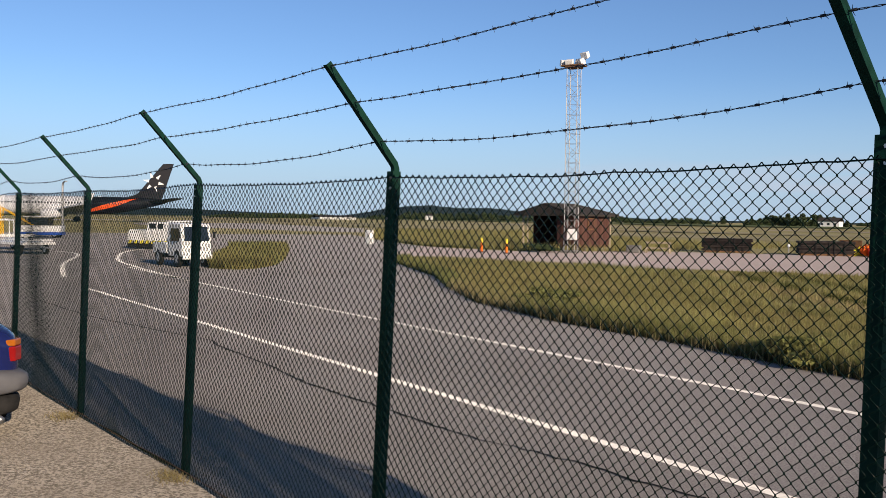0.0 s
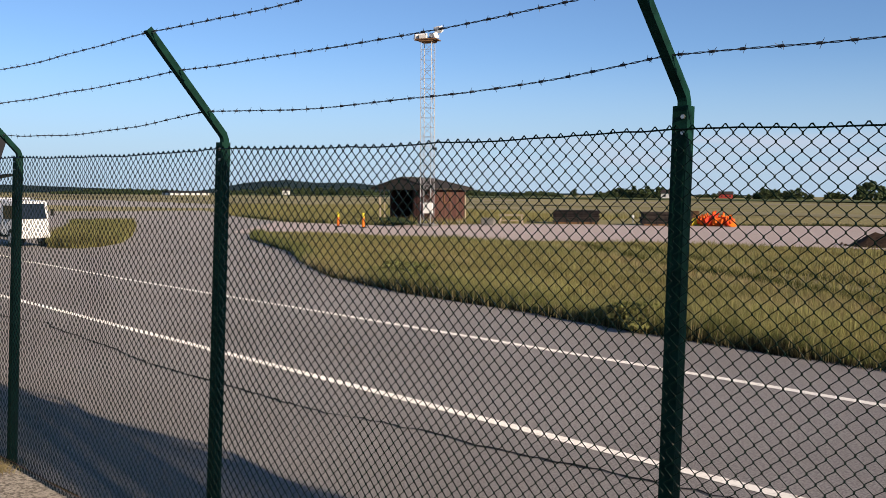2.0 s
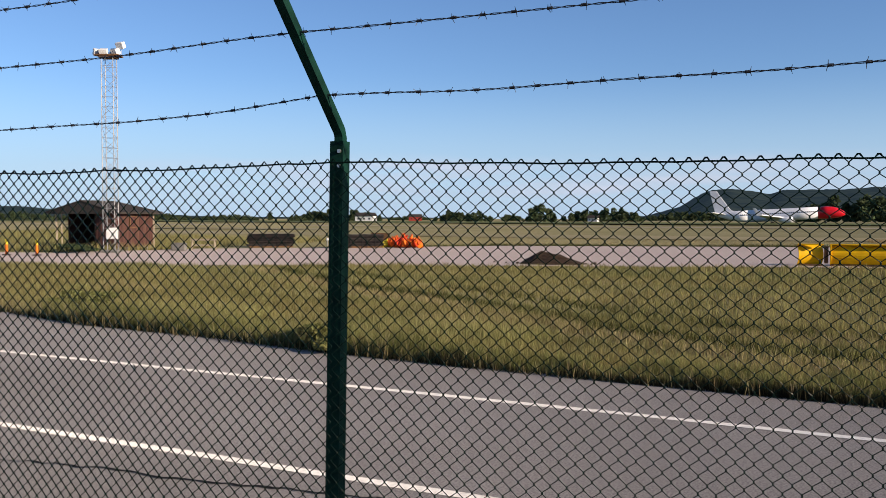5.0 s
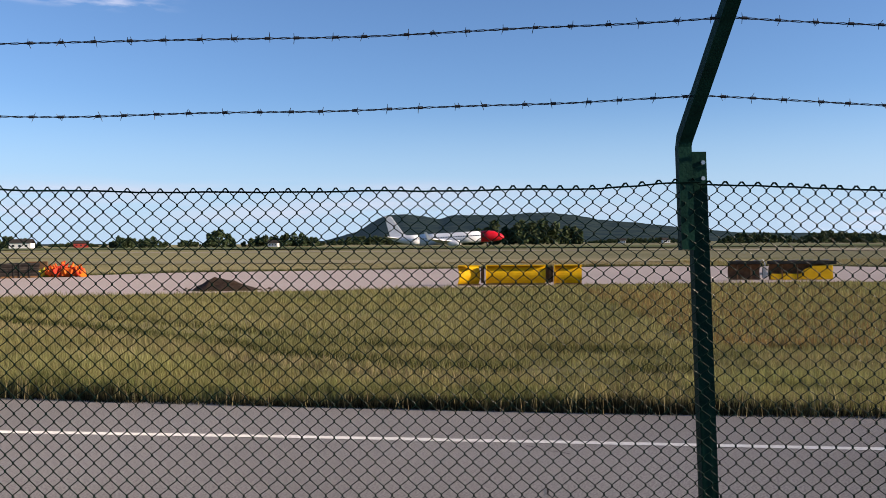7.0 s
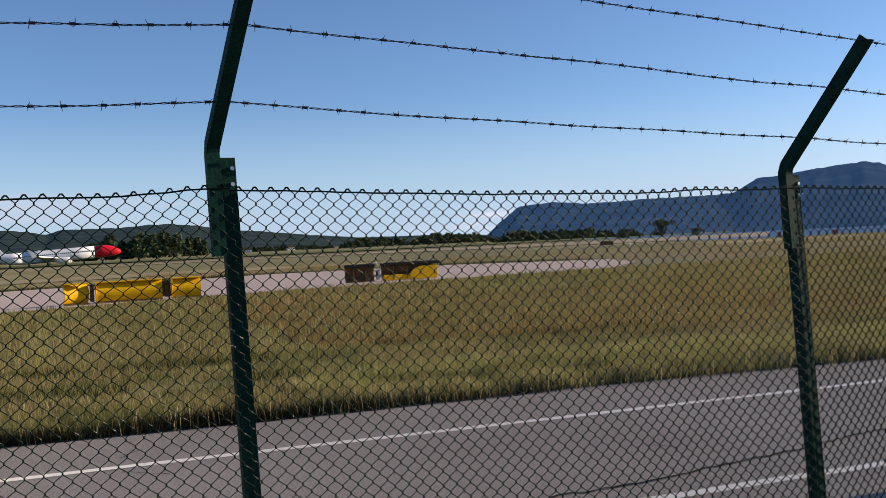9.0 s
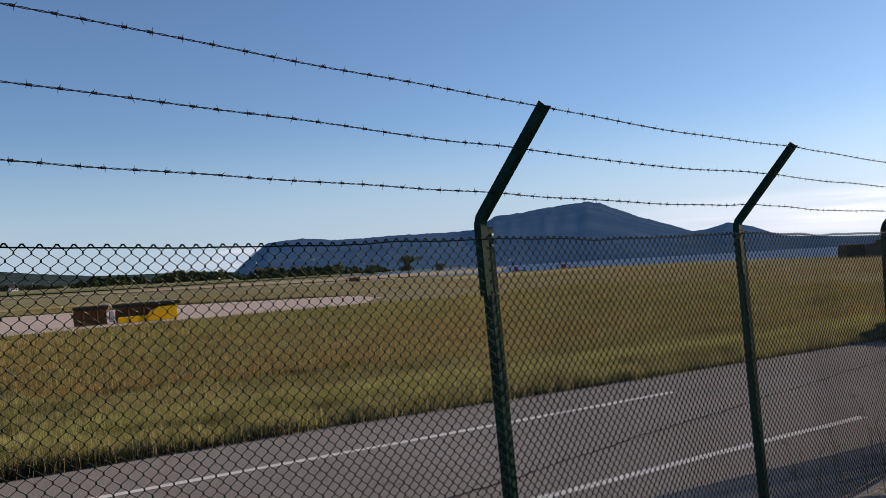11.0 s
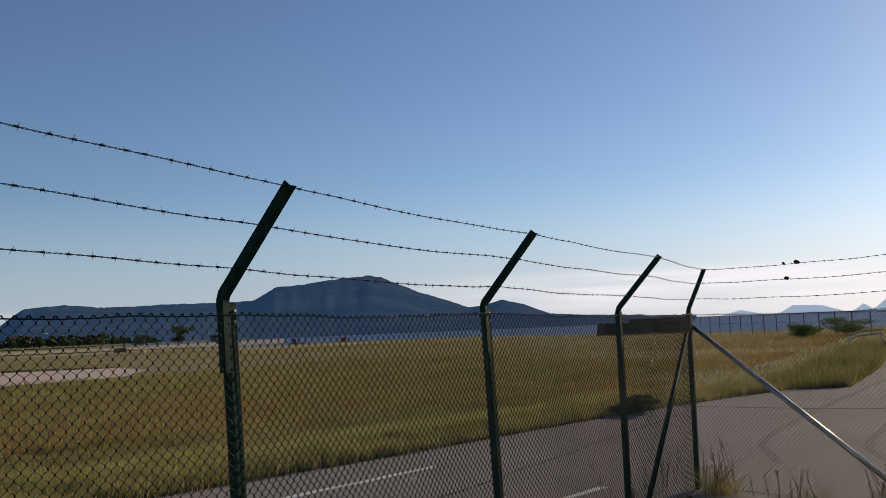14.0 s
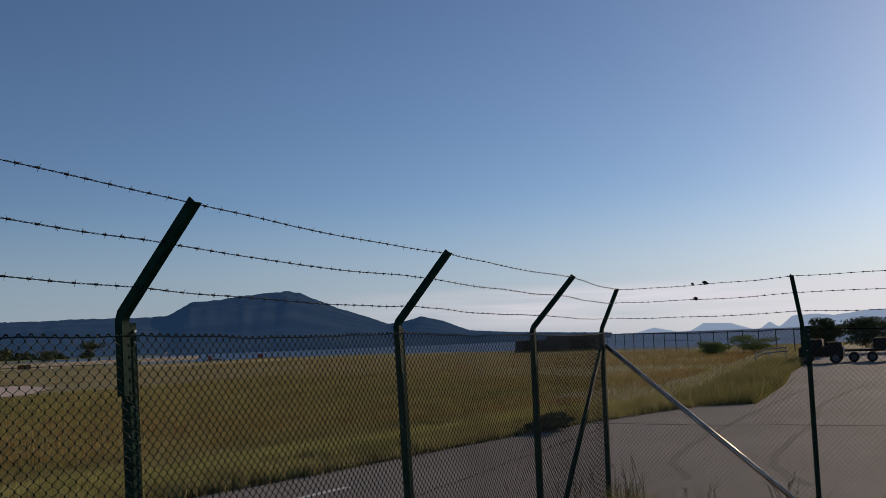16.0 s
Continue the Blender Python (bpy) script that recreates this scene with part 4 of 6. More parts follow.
def island(n):
    t = rng.uniform(0, 1, n) ** 1.5
    x = -27.3 - 21 * t
    lo = np.interp(-x, [26.8, 28.2, 32, 36, 44, 56, 68], [11.1, 10.5, 12.5, 14.6, 18.8, 24.5, 30])
    hi = np.interp(-x, [26.8, 28.8, 33, 42, 54, 68], [11.4, 13.4, 16.2, 21.4, 27.6, 33.4])
    return x, lo + (hi - lo) * rng.uniform(0, 1, n)


grass_area("grass", 24000, island, 0.25, 0.5, 0.035, M_GRASS, "tall rough grass on the island")
sheet("ground_verge", [(-33, 41.2), (-36, 33), (-44, 32.5), (-62, 40), (-110, 72), (-100, 110), (-40, 80), (-26, 47.2)], 0.008, M_GROUND, "rough turf behind the shed", "turf", jag=0.3)


def verge(n):
    x = rng.uniform(-95, -33, n)
    lo = np.interp(-x, [33, 36, 44, 62, 95], [40, 33.5, 33, 40.5, 64])
    return x, lo + rng.uniform(0, 1, n) ** 1.6 * 30


grass_area("grass", 45000, verge, 0.2, 0.55, 0.06, M_GRASS, "rough green grass behind the shed")
M_STRIP = material("dry_mown_turf", (0.324, 0.2714, 0.1539), (0.2511, 0.2106, 0.1094), 0.5, 0.95, big=0.5, big_scale=0.03, big_col=(0.162, 0.1458, 0.0567))
M_GREENTURF = material("green_turf", (0.1053, 0.1215, 0.03645), (0.081, 0.0972, 0.02835), 0.4, 0.95)
sheet("ground_strip", [(-260, 108), (-80, 84), (-10, 78), (60, 76), (95, 74), (95, 86), (40, 92), (-10, 92), (-80, 98), (-260, 124)], 0.02, M_STRIP, "pale mown strip of dry turf", "turf strip", jag=0.8, step=4)
sheet("ground_strip", [(-400, 150), (-60, 118), (20, 110), (80, 106), (84, 114), (20, 122), (-60, 134), (-400, 170)], 0.02, M_STRIP, "pale mown strip of dry turf", "turf strip", jag=0.8, step=4)
sheet("ground_strip", [(-1300, 330), (-300, 310), (160, 190), (200, 230), (-300, 420), (-1300, 460)], 0.3, M_GREENTURF, "green turf beyond the runway", "turf strip", jag=0.8, step=9)


def verge_weeds(n):
    t = rng.uniform(0, 1, n)
    x = 25.6 + 30 * t
    lo = np.interp(x, [25.4, 26.3, 34, 42, 54, 60], [3.9, 2.8, 3.7, 5.1, 6.5, 7.2])
    return x, lo + rng.uniform(0, 1, n) ** 2 * 2.2


grass_area("grass", 3500, verge_weeds, 0.25, 0.5, 0.02, M_STRAW, "tall pale seeding grass along the road edge")
grass_area("grass", 26000, verge_weeds, 0.12, 0.42, 0.02, M_GRASSG, "tall green weeds along the road edge")


def weed(loc, n, h, spread, mat, label, name="weed_clump"):
    x, y = loc[0] + rng.normal(0, spread, n), loc[1] + rng.normal(0, spread * 0.6, n)
    v, f = blades(x, y, rng.uniform(h * 0.4, h, n), 0.005, 1.1, True, z0=0.0)
    tagged(new(name, quick_mesh(name, v, f, mat)), label, "weed", group="weeds along the fence", kind="stuff")


for _l, _n, _h, _s in (((-4.85, -0.26), 420, 0.06, 0.10), ((-7.25, -0.3), 400, 0.06, 0.11), ((-9.9, -0.3), 300, 0.06, 0.12), ((-2.5, -0.27), 200, 0.05, 0.08)):
    weed(_l, _n, _h, _s, M_STRAW, "tuft of dry yellow grass at a fence post foot")
for _l, _n, _h, _s in (((12.0, 0.75), 130, 0.4, 0.12), ((11.55, -1.3), 90, 0.45, 0.12), ((11.75, -0.4), 60, 0.3, 0.2), ((9.8, 0.55), 70, 0.4, 0.12)):
    weed(_l, _n, _h, _s, M_LEAF2, "straggling green weeds at the foot of the corner fence")


def dead_stalks(loc, count, h, spread):
    """Thin dry stems with short side twigs."""
    g = Geo()
    for _ in range(count):
        x, y = loc[0] + rng.normal(0, spread), loc[1] + rng.normal(0, spread * 0.5)
        top = h * rng.uniform(0.55, 1.0)
        lx, ly = rng.normal(0, 0.16 * top), rng.normal(0, 0.16 * top)
        at = lambda u: Vector((x + lx * u ** 1.6, y + ly * u ** 1.6, top * u - 0.02))
        g.tube([at(0), at(0.5), at(1)], [0.0035, 0.0028, 0.0014], 4)
        for k in range(rng.integers(3, 8)):
            u, a = rng.uniform(0.3, 0.97), rng.uniform(0, 6.28)
            d = Vector((math.cos(a) * 0.6, math.sin(a) * 0.6, 0.8)) * top * rng.uniform(0.06, 0.16)
            g.tube([at(u), at(u) + d], [0.002, 0.004], 3)
    ob = part("dead_stalks", g, M_STALK)
    tagged(ob, "dry brown weed stalks standing at the fence foot", "weed", group="weeds along the fence", kind="stuff")


M_STALK = material("dry_weed_stalk", (0.16, 0.115, 0.07), (0.08, 0.055, 0.035), 9, 0.9, rand=0.3)
for _l, _n, _h, _s in (((11.95, 0.62), 12, 0.6, 0.16), ((11.5, -1.15), 10, 0.62, 0.14), ((11.3, -0.35), 12, 0.5, 0.25), ((8.9, 0.62), 12, 0.5, 0.35), ((10.4, 0.78), 12, 0.6, 0.4), ((12.1, 1.25), 10, 0.5, 0.3)):
    dead_stalks(_l, _n, _h, _s)
for _l, _n, _h, _s in (((11.9, 0.6), 260, 0.3, 0.16), ((11.5, -1.2), 160, 0.25, 0.14)):
    weed(_l, _n, _h, _s, M_STRAW, "tuft of dry yellow grass at a fence post foot")


# ---- trees and far woods ----
def leaf_cloud(centres, radii, per, size):
    """Random leaf patches in ellipsoids."""
    V, F = [], []
    for c, r in zip(centres, radii):
        n = per
        d = rng.normal(0, 1, (n, 3))
        d /= np.linalg.norm(d, axis=1)[:, None]
        p = np.array(c) + d * np.array(r) * rng.uniform(0.55, 1.08, (n, 1))
        a = rng.normal(0, 1, (n, 3))
        a /= np.linalg.norm(a, axis=1)[:, None]
        b = np.cross(a, rng.normal(0, 1, (n, 3)))
        b /= np.linalg.norm(b, axis=1)[:, None]
        s = size * rng.uniform(0.6, 1.4, (n, 1))
        q = np.stack([p - a * s, p + b * s * 0.7, p + a * s, p - b * s * 0.7], 1)
        o = sum(len(v) for v in V)
        V.append(q.reshape(-1, 3))
        F.append(np.arange(4 * n).reshape(-1, 4) + o)
    return np.concatenate(V), np.concatenate(F)


def woods(az0, az1, dist, el, label, dense=1.0):
    """A belt of far trees between two bearings, its tops at the elevation el."""
    top = math.tan(radians(el + 0.06)) * dist + 1.9
    n = max(2, int((az1 - az0) * dist * 0.0175 / (top * 0.26) * dense))
    cs, rs = [], []
    for k in range(n):
        az = radians(az0 + (az1 - az0) * (k + rng.uniform(0, 1)) / n)
        d = dist * rng.uniform(0.97, 1.06)
        e = min(1, 0.45 + 2.2 * min(k + 0.5, n - k - 0.5) / n)
        h = top * rng.uniform(0.62, 1.0) * e
        x, y = d * math.sin(az), d * math.cos(az)
        for q in range(3):
            u = (0.25, 0.52, 0.78)[q]
            cs.append((x + rng.normal(0, h * 0.12), y + rng.normal(0, h * 0.12), h * u))
            rs.append((h * (0.42, 0.36, 0.22)[q],) * 2 + (h * 0.24,))
    v, f = leaf_cloud(cs, rs, 90, top * 0.085)
    tagged(new("far_woods", quick_mesh("far_woods", v, f, M_LEAF)), label, "woods", kind="stuff")


for _a0, _a1, _d, _e in ((-100, -76, 520, 0.35), (-66, -57, 560, 0.12), (-56, -45, 640, 0.32), (-45, -38, 640, 0.22), (-38, -34.2, 620, 0.16), (-32.2, -26.4, 480, 0.50),
                         (-26, -23.2, 640, 0.08), (-22.9, -19.2, 460, 0.46), (-18.6, -17.2, 520, 0.22), (-17.0, -15.2, 430, 0.84), (-14.6, -9.6, 470, 0.60),
                         (-9.6, -0.2, 620, 0.42), (-0.6, 7.4, 480, 1.3), (7.4, 15, 640, 0.12), (15.5, 20, 520, 0.42), (20, 25.5, 470, 0.48), (25.5, 33.5, 300, 0.40), (33.4, 35.2, 280, 0.05)):
    woods(_a0, _a1, _d, _e, "belt of dark green trees along the far edge of the airfield")


def tree(name, loc, h, w, label, group="", leaf=None, per=260):
    t = thing(name, pose(*loc), label, "tree", group)
    g = Geo().tube([(0, 0, -0.1), (0.03 * h, 0, h * 0.3), (0, 0.02 * h, h * 0.6)], [h * 0.035, h * 0.026, h * 0.012], 8)
    for k in range(5):
        a = k * 1.3
        g.tube([(0.02 * h, 0, h * (0.25 + 0.06 * k)), (w * 0.3 * math.cos(a), w * 0.3 * math.sin(a), h * (0.48 + 0.07 * k))], [h * 0.014, h * 0.006], 6)
    part("trunk", g, M_BARK, t)
    cs = [(rng.normal(0, w * 0.2), rng.normal(0, w * 0.2), h * rng.uniform(0.2, 0.85)) for _ in range(18)]
    rs = [(w * 0.22, w * 0.22, h * 0.14)] * 18
    v, f = leaf_cloud(cs, rs, per, max(0.035, h * 0.024))
    part("crown", quick_mesh("crown", v, f, leaf or M_LEAF), leaf or M_LEAF, t)
    return t


tree("tree", (520 * math.sin(radians(-33.5)), 520 * math.cos(radians(-33.5)), 0), 5.2, 4.0, "small round dark green tree alone on the airfield edge", "lone trees")
tree("tree", (250 * math.sin(radians(36.5)), 250 * math.cos(radians(36.5)), -0.2), 5.2, 4.6, "dark bushy tree near the shore", "lone trees")
tree("tree", (230 * math.sin(radians(38.6)), 230 * math.cos(radians(38.6)), -0.2), 2.6, 3.4, "low dark bush near the shore", "lone trees")
tree("tree", (228 * math.sin(radians(34.2)), 228 * math.cos(radians(34.2)), -0.2), 3.0, 4.4, "low dark bush near the shore", "lone trees")
tree("bush", (61.5, 7.2, 0), 2.5, 2.3, "dark leafy bush beside the parked trailers", "bushes by the trailers", per=420)
tree("bush", (67.9, 4.9, 0), 2.6, 4.4, "dark leafy bush beside the parked trailers", "bushes by the trailers", per=420)
tree("bush", (68.5, 0.8, 0), 2.6, 4.6, "dark leafy bush beside the parked trailers", "bushes by the trailers", per=420)
tree("bush", (75, 14.5, 0), 1.45, 3.4, "low sunlit bush in rough grass", "bushes by the trailers", M_LEAF2, per=420)
tree("bush", (70, 16.3, 0), 1.1, 2.4, "low sunlit bush in rough grass", "bushes by the trailers", M_LEAF2, per=420)
# This bush stands in for a dark mass of weeds and shade.
tree("bush", (19.3, 5.2, 0), 0.36, 1.0, "low dark leafy mass for weeds and shade at the asphalt edge", "bushes by the road")
tree("bush", (-11.4, 10.7, 0), 0.5, 0.9, "low green shrub at the grass edge by the taxiway", "bushes by the road", M_GRASSG)
tree("bush", (-12.6, 11.3, 0), 0.4, 0.9, "low green shrub at the grass edge by the taxiway", "bushes by the road", M_GRASSG)
tree("bush", (-5.0, 8.5, 0), 0.38, 0.9, "low green shrub at the grass edge by the taxiway", "bushes by the road", M_GRASSG)
tree("bush", (-34.6, 33.4, 0), 0.5, 1.7, "low dark weedy bush beside the shed", "bushes by the shed")
tree("bush", (-36.4, 34.6, 0), 0.45, 1.9, "low dark weedy bush beside the shed", "bushes by the shed")
tree("bush", (-39.5, 40.5, 0), 1.5, 3.0, "low green bush behind the shed", "bushes by the shed")


# ---- mast and shed ----
def lattice_mast(loc, h, w):
    t = thing("floodlight_mast", pose(*loc, 0, 0, 24), "slim galvanised lattice mast with floodlights on its small platform", "mast")
    part("footing", Geo().box((0, 0, 0.06), (1.0, 1.0, 0.16)), M_CONC, t, "concrete footing", bevel=0.02)
    hw = w / 2
    cor = [(-hw, -hw), (hw, -hw), (hw, hw), (-hw, hw)]
    for x, y in cor:
        part("leg", Geo().tube([(x, y, 0.1), (x, y, h)], 0.022, 6), M_GALV, t)
    n = int(h / 0.55)
    for k in range(4):
        (x0, y0), (x1, y1) = cor[k], cor[(k + 1) % 4]
        g = Geo()
        for j in range(n):
            za, zb = 0.2 + j * (h - 0.2) / n, 0.2 + (j + 1) * (h - 0.2) / n
            a, b = ((x0, y0), (x1, y1)) if j % 2 else ((x1, y1), (x0, y0))
            g.tube([(*a, za), (*b, zb)], 0.010, 4)
            g.tube([(x0, y0, zb), (x1, y1, zb)], 0.009, 4)
        part("bracing", g, M_GALV, t)
    plat = part("platform", Geo().box((0, 0, h + 0.03), (1.25, 0.9, 0.06)).box((0, 0, h - 0.05), (0.8, 0.8, 0.1)), M_RUST, t, "brown steel platform")
    for k, (x, y, yaw, z) in enumerate(((-0.62, 0, 40, 0.22), (-0.2, -0.2, 0, 0.2), (0.2, 0.25, 160, 0.28), (0.45, -0.15, -40, 0.22), (0.62, 0.1, -20, 0.62))):
        g = Geo().box((0, 0, 0), (0.42, 0.24, 0.34)).box((0, -0.15, 0), (0.46, 0.06, 0.38))
        part("floodlight", g, M_WHITE, t, "white floodlight", bevel=0.03, m=pose(x, y, h + z, 25, 0, yaw))
        part("bracket", Geo().tube([(x, y, h), (x, y, h + z)], 0.02, 6), M_GALV, plat)
    part("cabinet", Geo().box((0.2, -hw - 0.12, 1.05), (0.55, 0.22, 0.6)), M_WHITE, t, "pale grey electrical cabinet", bevel=0.02)
    part("lamp", Geo().tube([(hw + 0.02, 0, h * 0.42), (hw + 0.25, 0, h * 0.42)], 0.07, 8), M_DARK, t, "small dark lamp")


lattice_mast((-33.42, 34.75, 0), 10.55, 0.62)


def shed(loc, rz):
    """Local: the near corner at the origin, long wall along +y, open bay along -x."""
    t = thing("wooden_shed", pose(*loc, 0, 0, rz), "brown boarded shed with an open bay and dark hipped roof", "shed")
    W_, D_, H_ = 4.0, 3.5, 2.1
    part("floor_slab", Geo().box((-W_ / 2, D_ / 2, 0.08), (W_ + 0.1, D_ + 0.1, 0.18)), M_CONC, t, "concrete base")
    n = 22
    for k in range(n):
        y = (k + 0.5) * D_ / n
        part("board", Geo().box((0, y, 0.17 + H_ / 2), (0.03 if k % 2 else 0.045, D_ / n - 0.004, H_)), M_WOODCLAD, t)
    part("back_wall", Geo().box((-W_ / 2, D_, 0.17 + H_ / 2), (W_, 0.06, H_)), M_WOODCLAD, t)
    part("side_wall", Geo().box((-W_, D_ * 0.62, 0.17 + H_ / 2), (0.06, D_ * 0.7, H_)), M_WOODCLAD, t)
    for k in range(9):
        part("board", Geo().box((-0.08 - k * 0.14, 0, 0.17 + H_ / 2), (0.135, 0.03 if k % 2 else 0.045, H_)), M_WOODCLAD, t)
    part("inner_wall", Geo().box((-1.35, D_ * 0.4, 0.17 + H_ / 2), (0.05, D_ * 0.8, H_)), M_DARK, t, "dark inner partition")
    fr = part("window", Geo().box((0.04, D_ * 0.45, 1.65), (0.05, 0.5, 0.62)), M_WOODCLAD, t, "boarded window with a brown frame")
    for dy in (-0.27, 0.27):
        part("frame", Geo().box((0.055, D_ * 0.45 + dy, 1.65), (0.06, 0.06, 0.7)), M_RUST, fr)
    for dz in (-0.33, 0.33):
        part("frame", Geo().box((0.055, D_ * 0.45, 1.65 + dz), (0.06, 0.6, 0.06)), M_RUST, fr)
    part("corner_post", Geo().box((0.02, D_ + 0.02, 1.15), (0.1, 0.1, 2.3)), M_TIMBER, t, "pale corner timber")
    part("prop", Geo().tube([(-W_ + 0.12, -0.12, 0.05), (-W_ - 0.02, -0.05, 2.2)], 0.075, 4), M_TIMBER, t, "pale leaning timber prop")
    part("prop", Geo().tube([(-W_ + 0.4, -0.03, 0.05), (-W_ + 0.36, -0.05, 2.2)], 0.05, 4), M_TIMBER, t, "thin timber prop")
    o, z0, z1 = 0.42, 2.2, 2.85
    e = [(-W_ - o, -o, z0), (o, -o, z0), (o, D_ + o, z0), (-W_ - o, D_ + o, z0)]
    r = [(-W_ * 0.5, -o + 0.06, z1), (-W_ * 0.5, D_ * 0.72, z1)]
    e2 = [(x, y, z - 0.1) for x, y, z in e]
    g = Geo().add(e + r + e2, [(0, 1, 4), (1, 2, 5, 4), (2, 3, 5), (3, 0, 4, 5), (0, 6, 7, 1), (1, 7, 8, 2), (2, 8, 9, 3), (3, 9, 6, 0), (6, 9, 8, 7)])
    part("roof", g, M_ROOF, t, "dark felted hipped roof")
    g = Geo()
    for a, b in ((e[0], r[0]), (e[1], r[0]), (r[0], r[1]), (e[2], r[1])):
        g.tube([a, b], 0.05, 6)
    part("ridge_cap", g, M_ROOF, t)


shed((-35.0, 36.7, 0), 4)


def block(name, loc, size, rz, mat, label, category, group=""):
    g = Geo().box((0, 0, size[2] / 2), size)
    ob = part(name, g, mat, bevel=min(size) * 0.12, m=pose(*loc, 0, 0, rz))
    return tagged(ob, label, category, group)


block("concrete_block", (-32.0, 38.6, 0), (0.8, 0.5, 0.45), 20, M_CONC, "weathered concrete block lying in grass", "block", "blocks beside the shed")


def timber_trestle(loc, rz):
    t = thing("timber_trestle", pose(*loc, 0, 0, rz), "pale weathered timber trestle standing in rough grass", "trestle")
    part("top_rail", Geo().box((0, 0, 0.62), (1.5, 0.1, 0.1)), M_TIMBER, t, bevel=0.01)
    part("lower_rail", Geo().box((0, 0, 0.3), (1.4, 0.08, 0.08)), M_TIMBER, t, bevel=0.01)
    for x in (-0.62, 0.62):
        for y in (-0.22, 0.22):
            part("leg", Geo().tube([(x * 1.12, y, -0.02), (x, 0, 0.6)], 0.045, 4), M_TIMBER, t)


timber_trestle((-30.9, 39.4, 0), 24)
block("cabinet_box", (-49.7, 32.0, 0), (0.45, 0.4, 0.95), 10, M_WHITE, "white cable cabinet at the edge of the grass", "cabinet")


def marker(loc):
    t = thing("edge_marker", pose(*loc), "orange and yellow plastic edge marker post on a foot", "marker post", "orange markers by the shed")
    part("foot", Geo().box((0, 0, 0.03), (0.3, 0.3, 0.06)), M_RUBBER, t, "black rubber foot", bevel=0.01)
    part("post", Geo().tube([(0, 0, 0.05), (0, 0, 0.72)], [0.07, 0.06], 10), M_ORANGE, t)
    part("cap", Geo().tube([(0, 0, 0.55), (0, 0, 0.8)], 0.068, 10), M_YSTRIPE, t, "yellow band")


marker((-35.6, 29.9, 0))
marker((-33.9, 30.2, 0))


# ---- snow ploughs ----
def curved_blade(x0, x1, h, y, mat, t, name, label, lean=0.18, flip=1):
    g = Geo()
    K, N = 2, 9
    rings = []
    for k in range(K):
        x = x0 + (x1 - x0) * k / (K - 1)
        prof = []
        for j in range(N):
            u = j / (N - 1)
            prof.append((x, y + flip * (lean * (2 * u - 1) ** 2 * 1.1 - 0.12), 0.03 + h * u))
        prof += [(px, py + flip * 0.03, pz) for px, py, pz in reversed(prof)]
        rings.append(prof)
    return part(name, g.sweep(None, rings), mat, t, label)


def plough_yellow(loc, rz):
    t = thing("snow_plough", pose(*loc, 0, 0, rz), "long bright yellow three-part snow plough blade parked on the apron", "snow plough", "snow ploughs on the apron")
    curved_blade(-0.5, 0.5, 0.80, 0.0, M_YELLOW, t, "blade", "yellow end blade").matrix_basis = pose(-2.2, 0.0, 0, 0, 0, 26)
    curved_blade(-1.45, 1.12, 0.80, 0.02, M_YELLOW, t, "blade", "yellow middle blade")
    curved_blade(1.5, 2.68, 0.80, 0.05, M_YELLOW, t, "blade", "yellow end blade")
    for x0, x1, y in ((-2.66, -1.7, -0.2), (-1.46, 1.13, 0.0), (1.49, 2.7, 0.03)):
        part("deflector", Geo().box(((x0 + x1) / 2, y, 0.86), (x1 - x0, 0.3, 0.05)), M_YELLOW, t, "yellow top deflector", bevel=0.01, m=pose(0, 0, 0.0, 0, 0, 0))
        part("cutting_edge", Geo().box(((x0 + x1) / 2, y + 0.05, 0.03), (x1 - x0, 0.05, 0.1)), M_RUST, t, "worn steel cutting edge")
    for x in (-1.44, 1.5):
        part("end_plate", Geo().plate([(x, -0.02, 0.06), (x, 0.10, 0.06), (x, 0.06, 0.45), (x, 0.14, 0.86), (x, -0.16, 0.84), (x, -0.20, 0.4)], 0.05, (1, 0, 0)), M_YELLOW, t, "bright yellow curved end plate", bevel=0.015)
    for x, wd in ((-1.6, 0.16), (1.3, 0.34)):
        part("hinge", Geo().tube([(x, 0.1, 0.1), (x, 0.1, 0.7)], 0.07, 8).box((x, 0.24, 0.45), (wd, 0.2, 0.66)), M_RUST, t, "brown hinge")
    part("hitch", Geo().box((0, 0.7, 0.3), (0.9, 0.9, 0.2)).tube([(-0.5, 0.1, 0.5), (0, 1.2, 0.3)], 0.06, 8).tube([(0.5, 0.1, 0.5), (0, 1.2, 0.3)], 0.06, 8), M_RUST, t, "steel hitch frame")


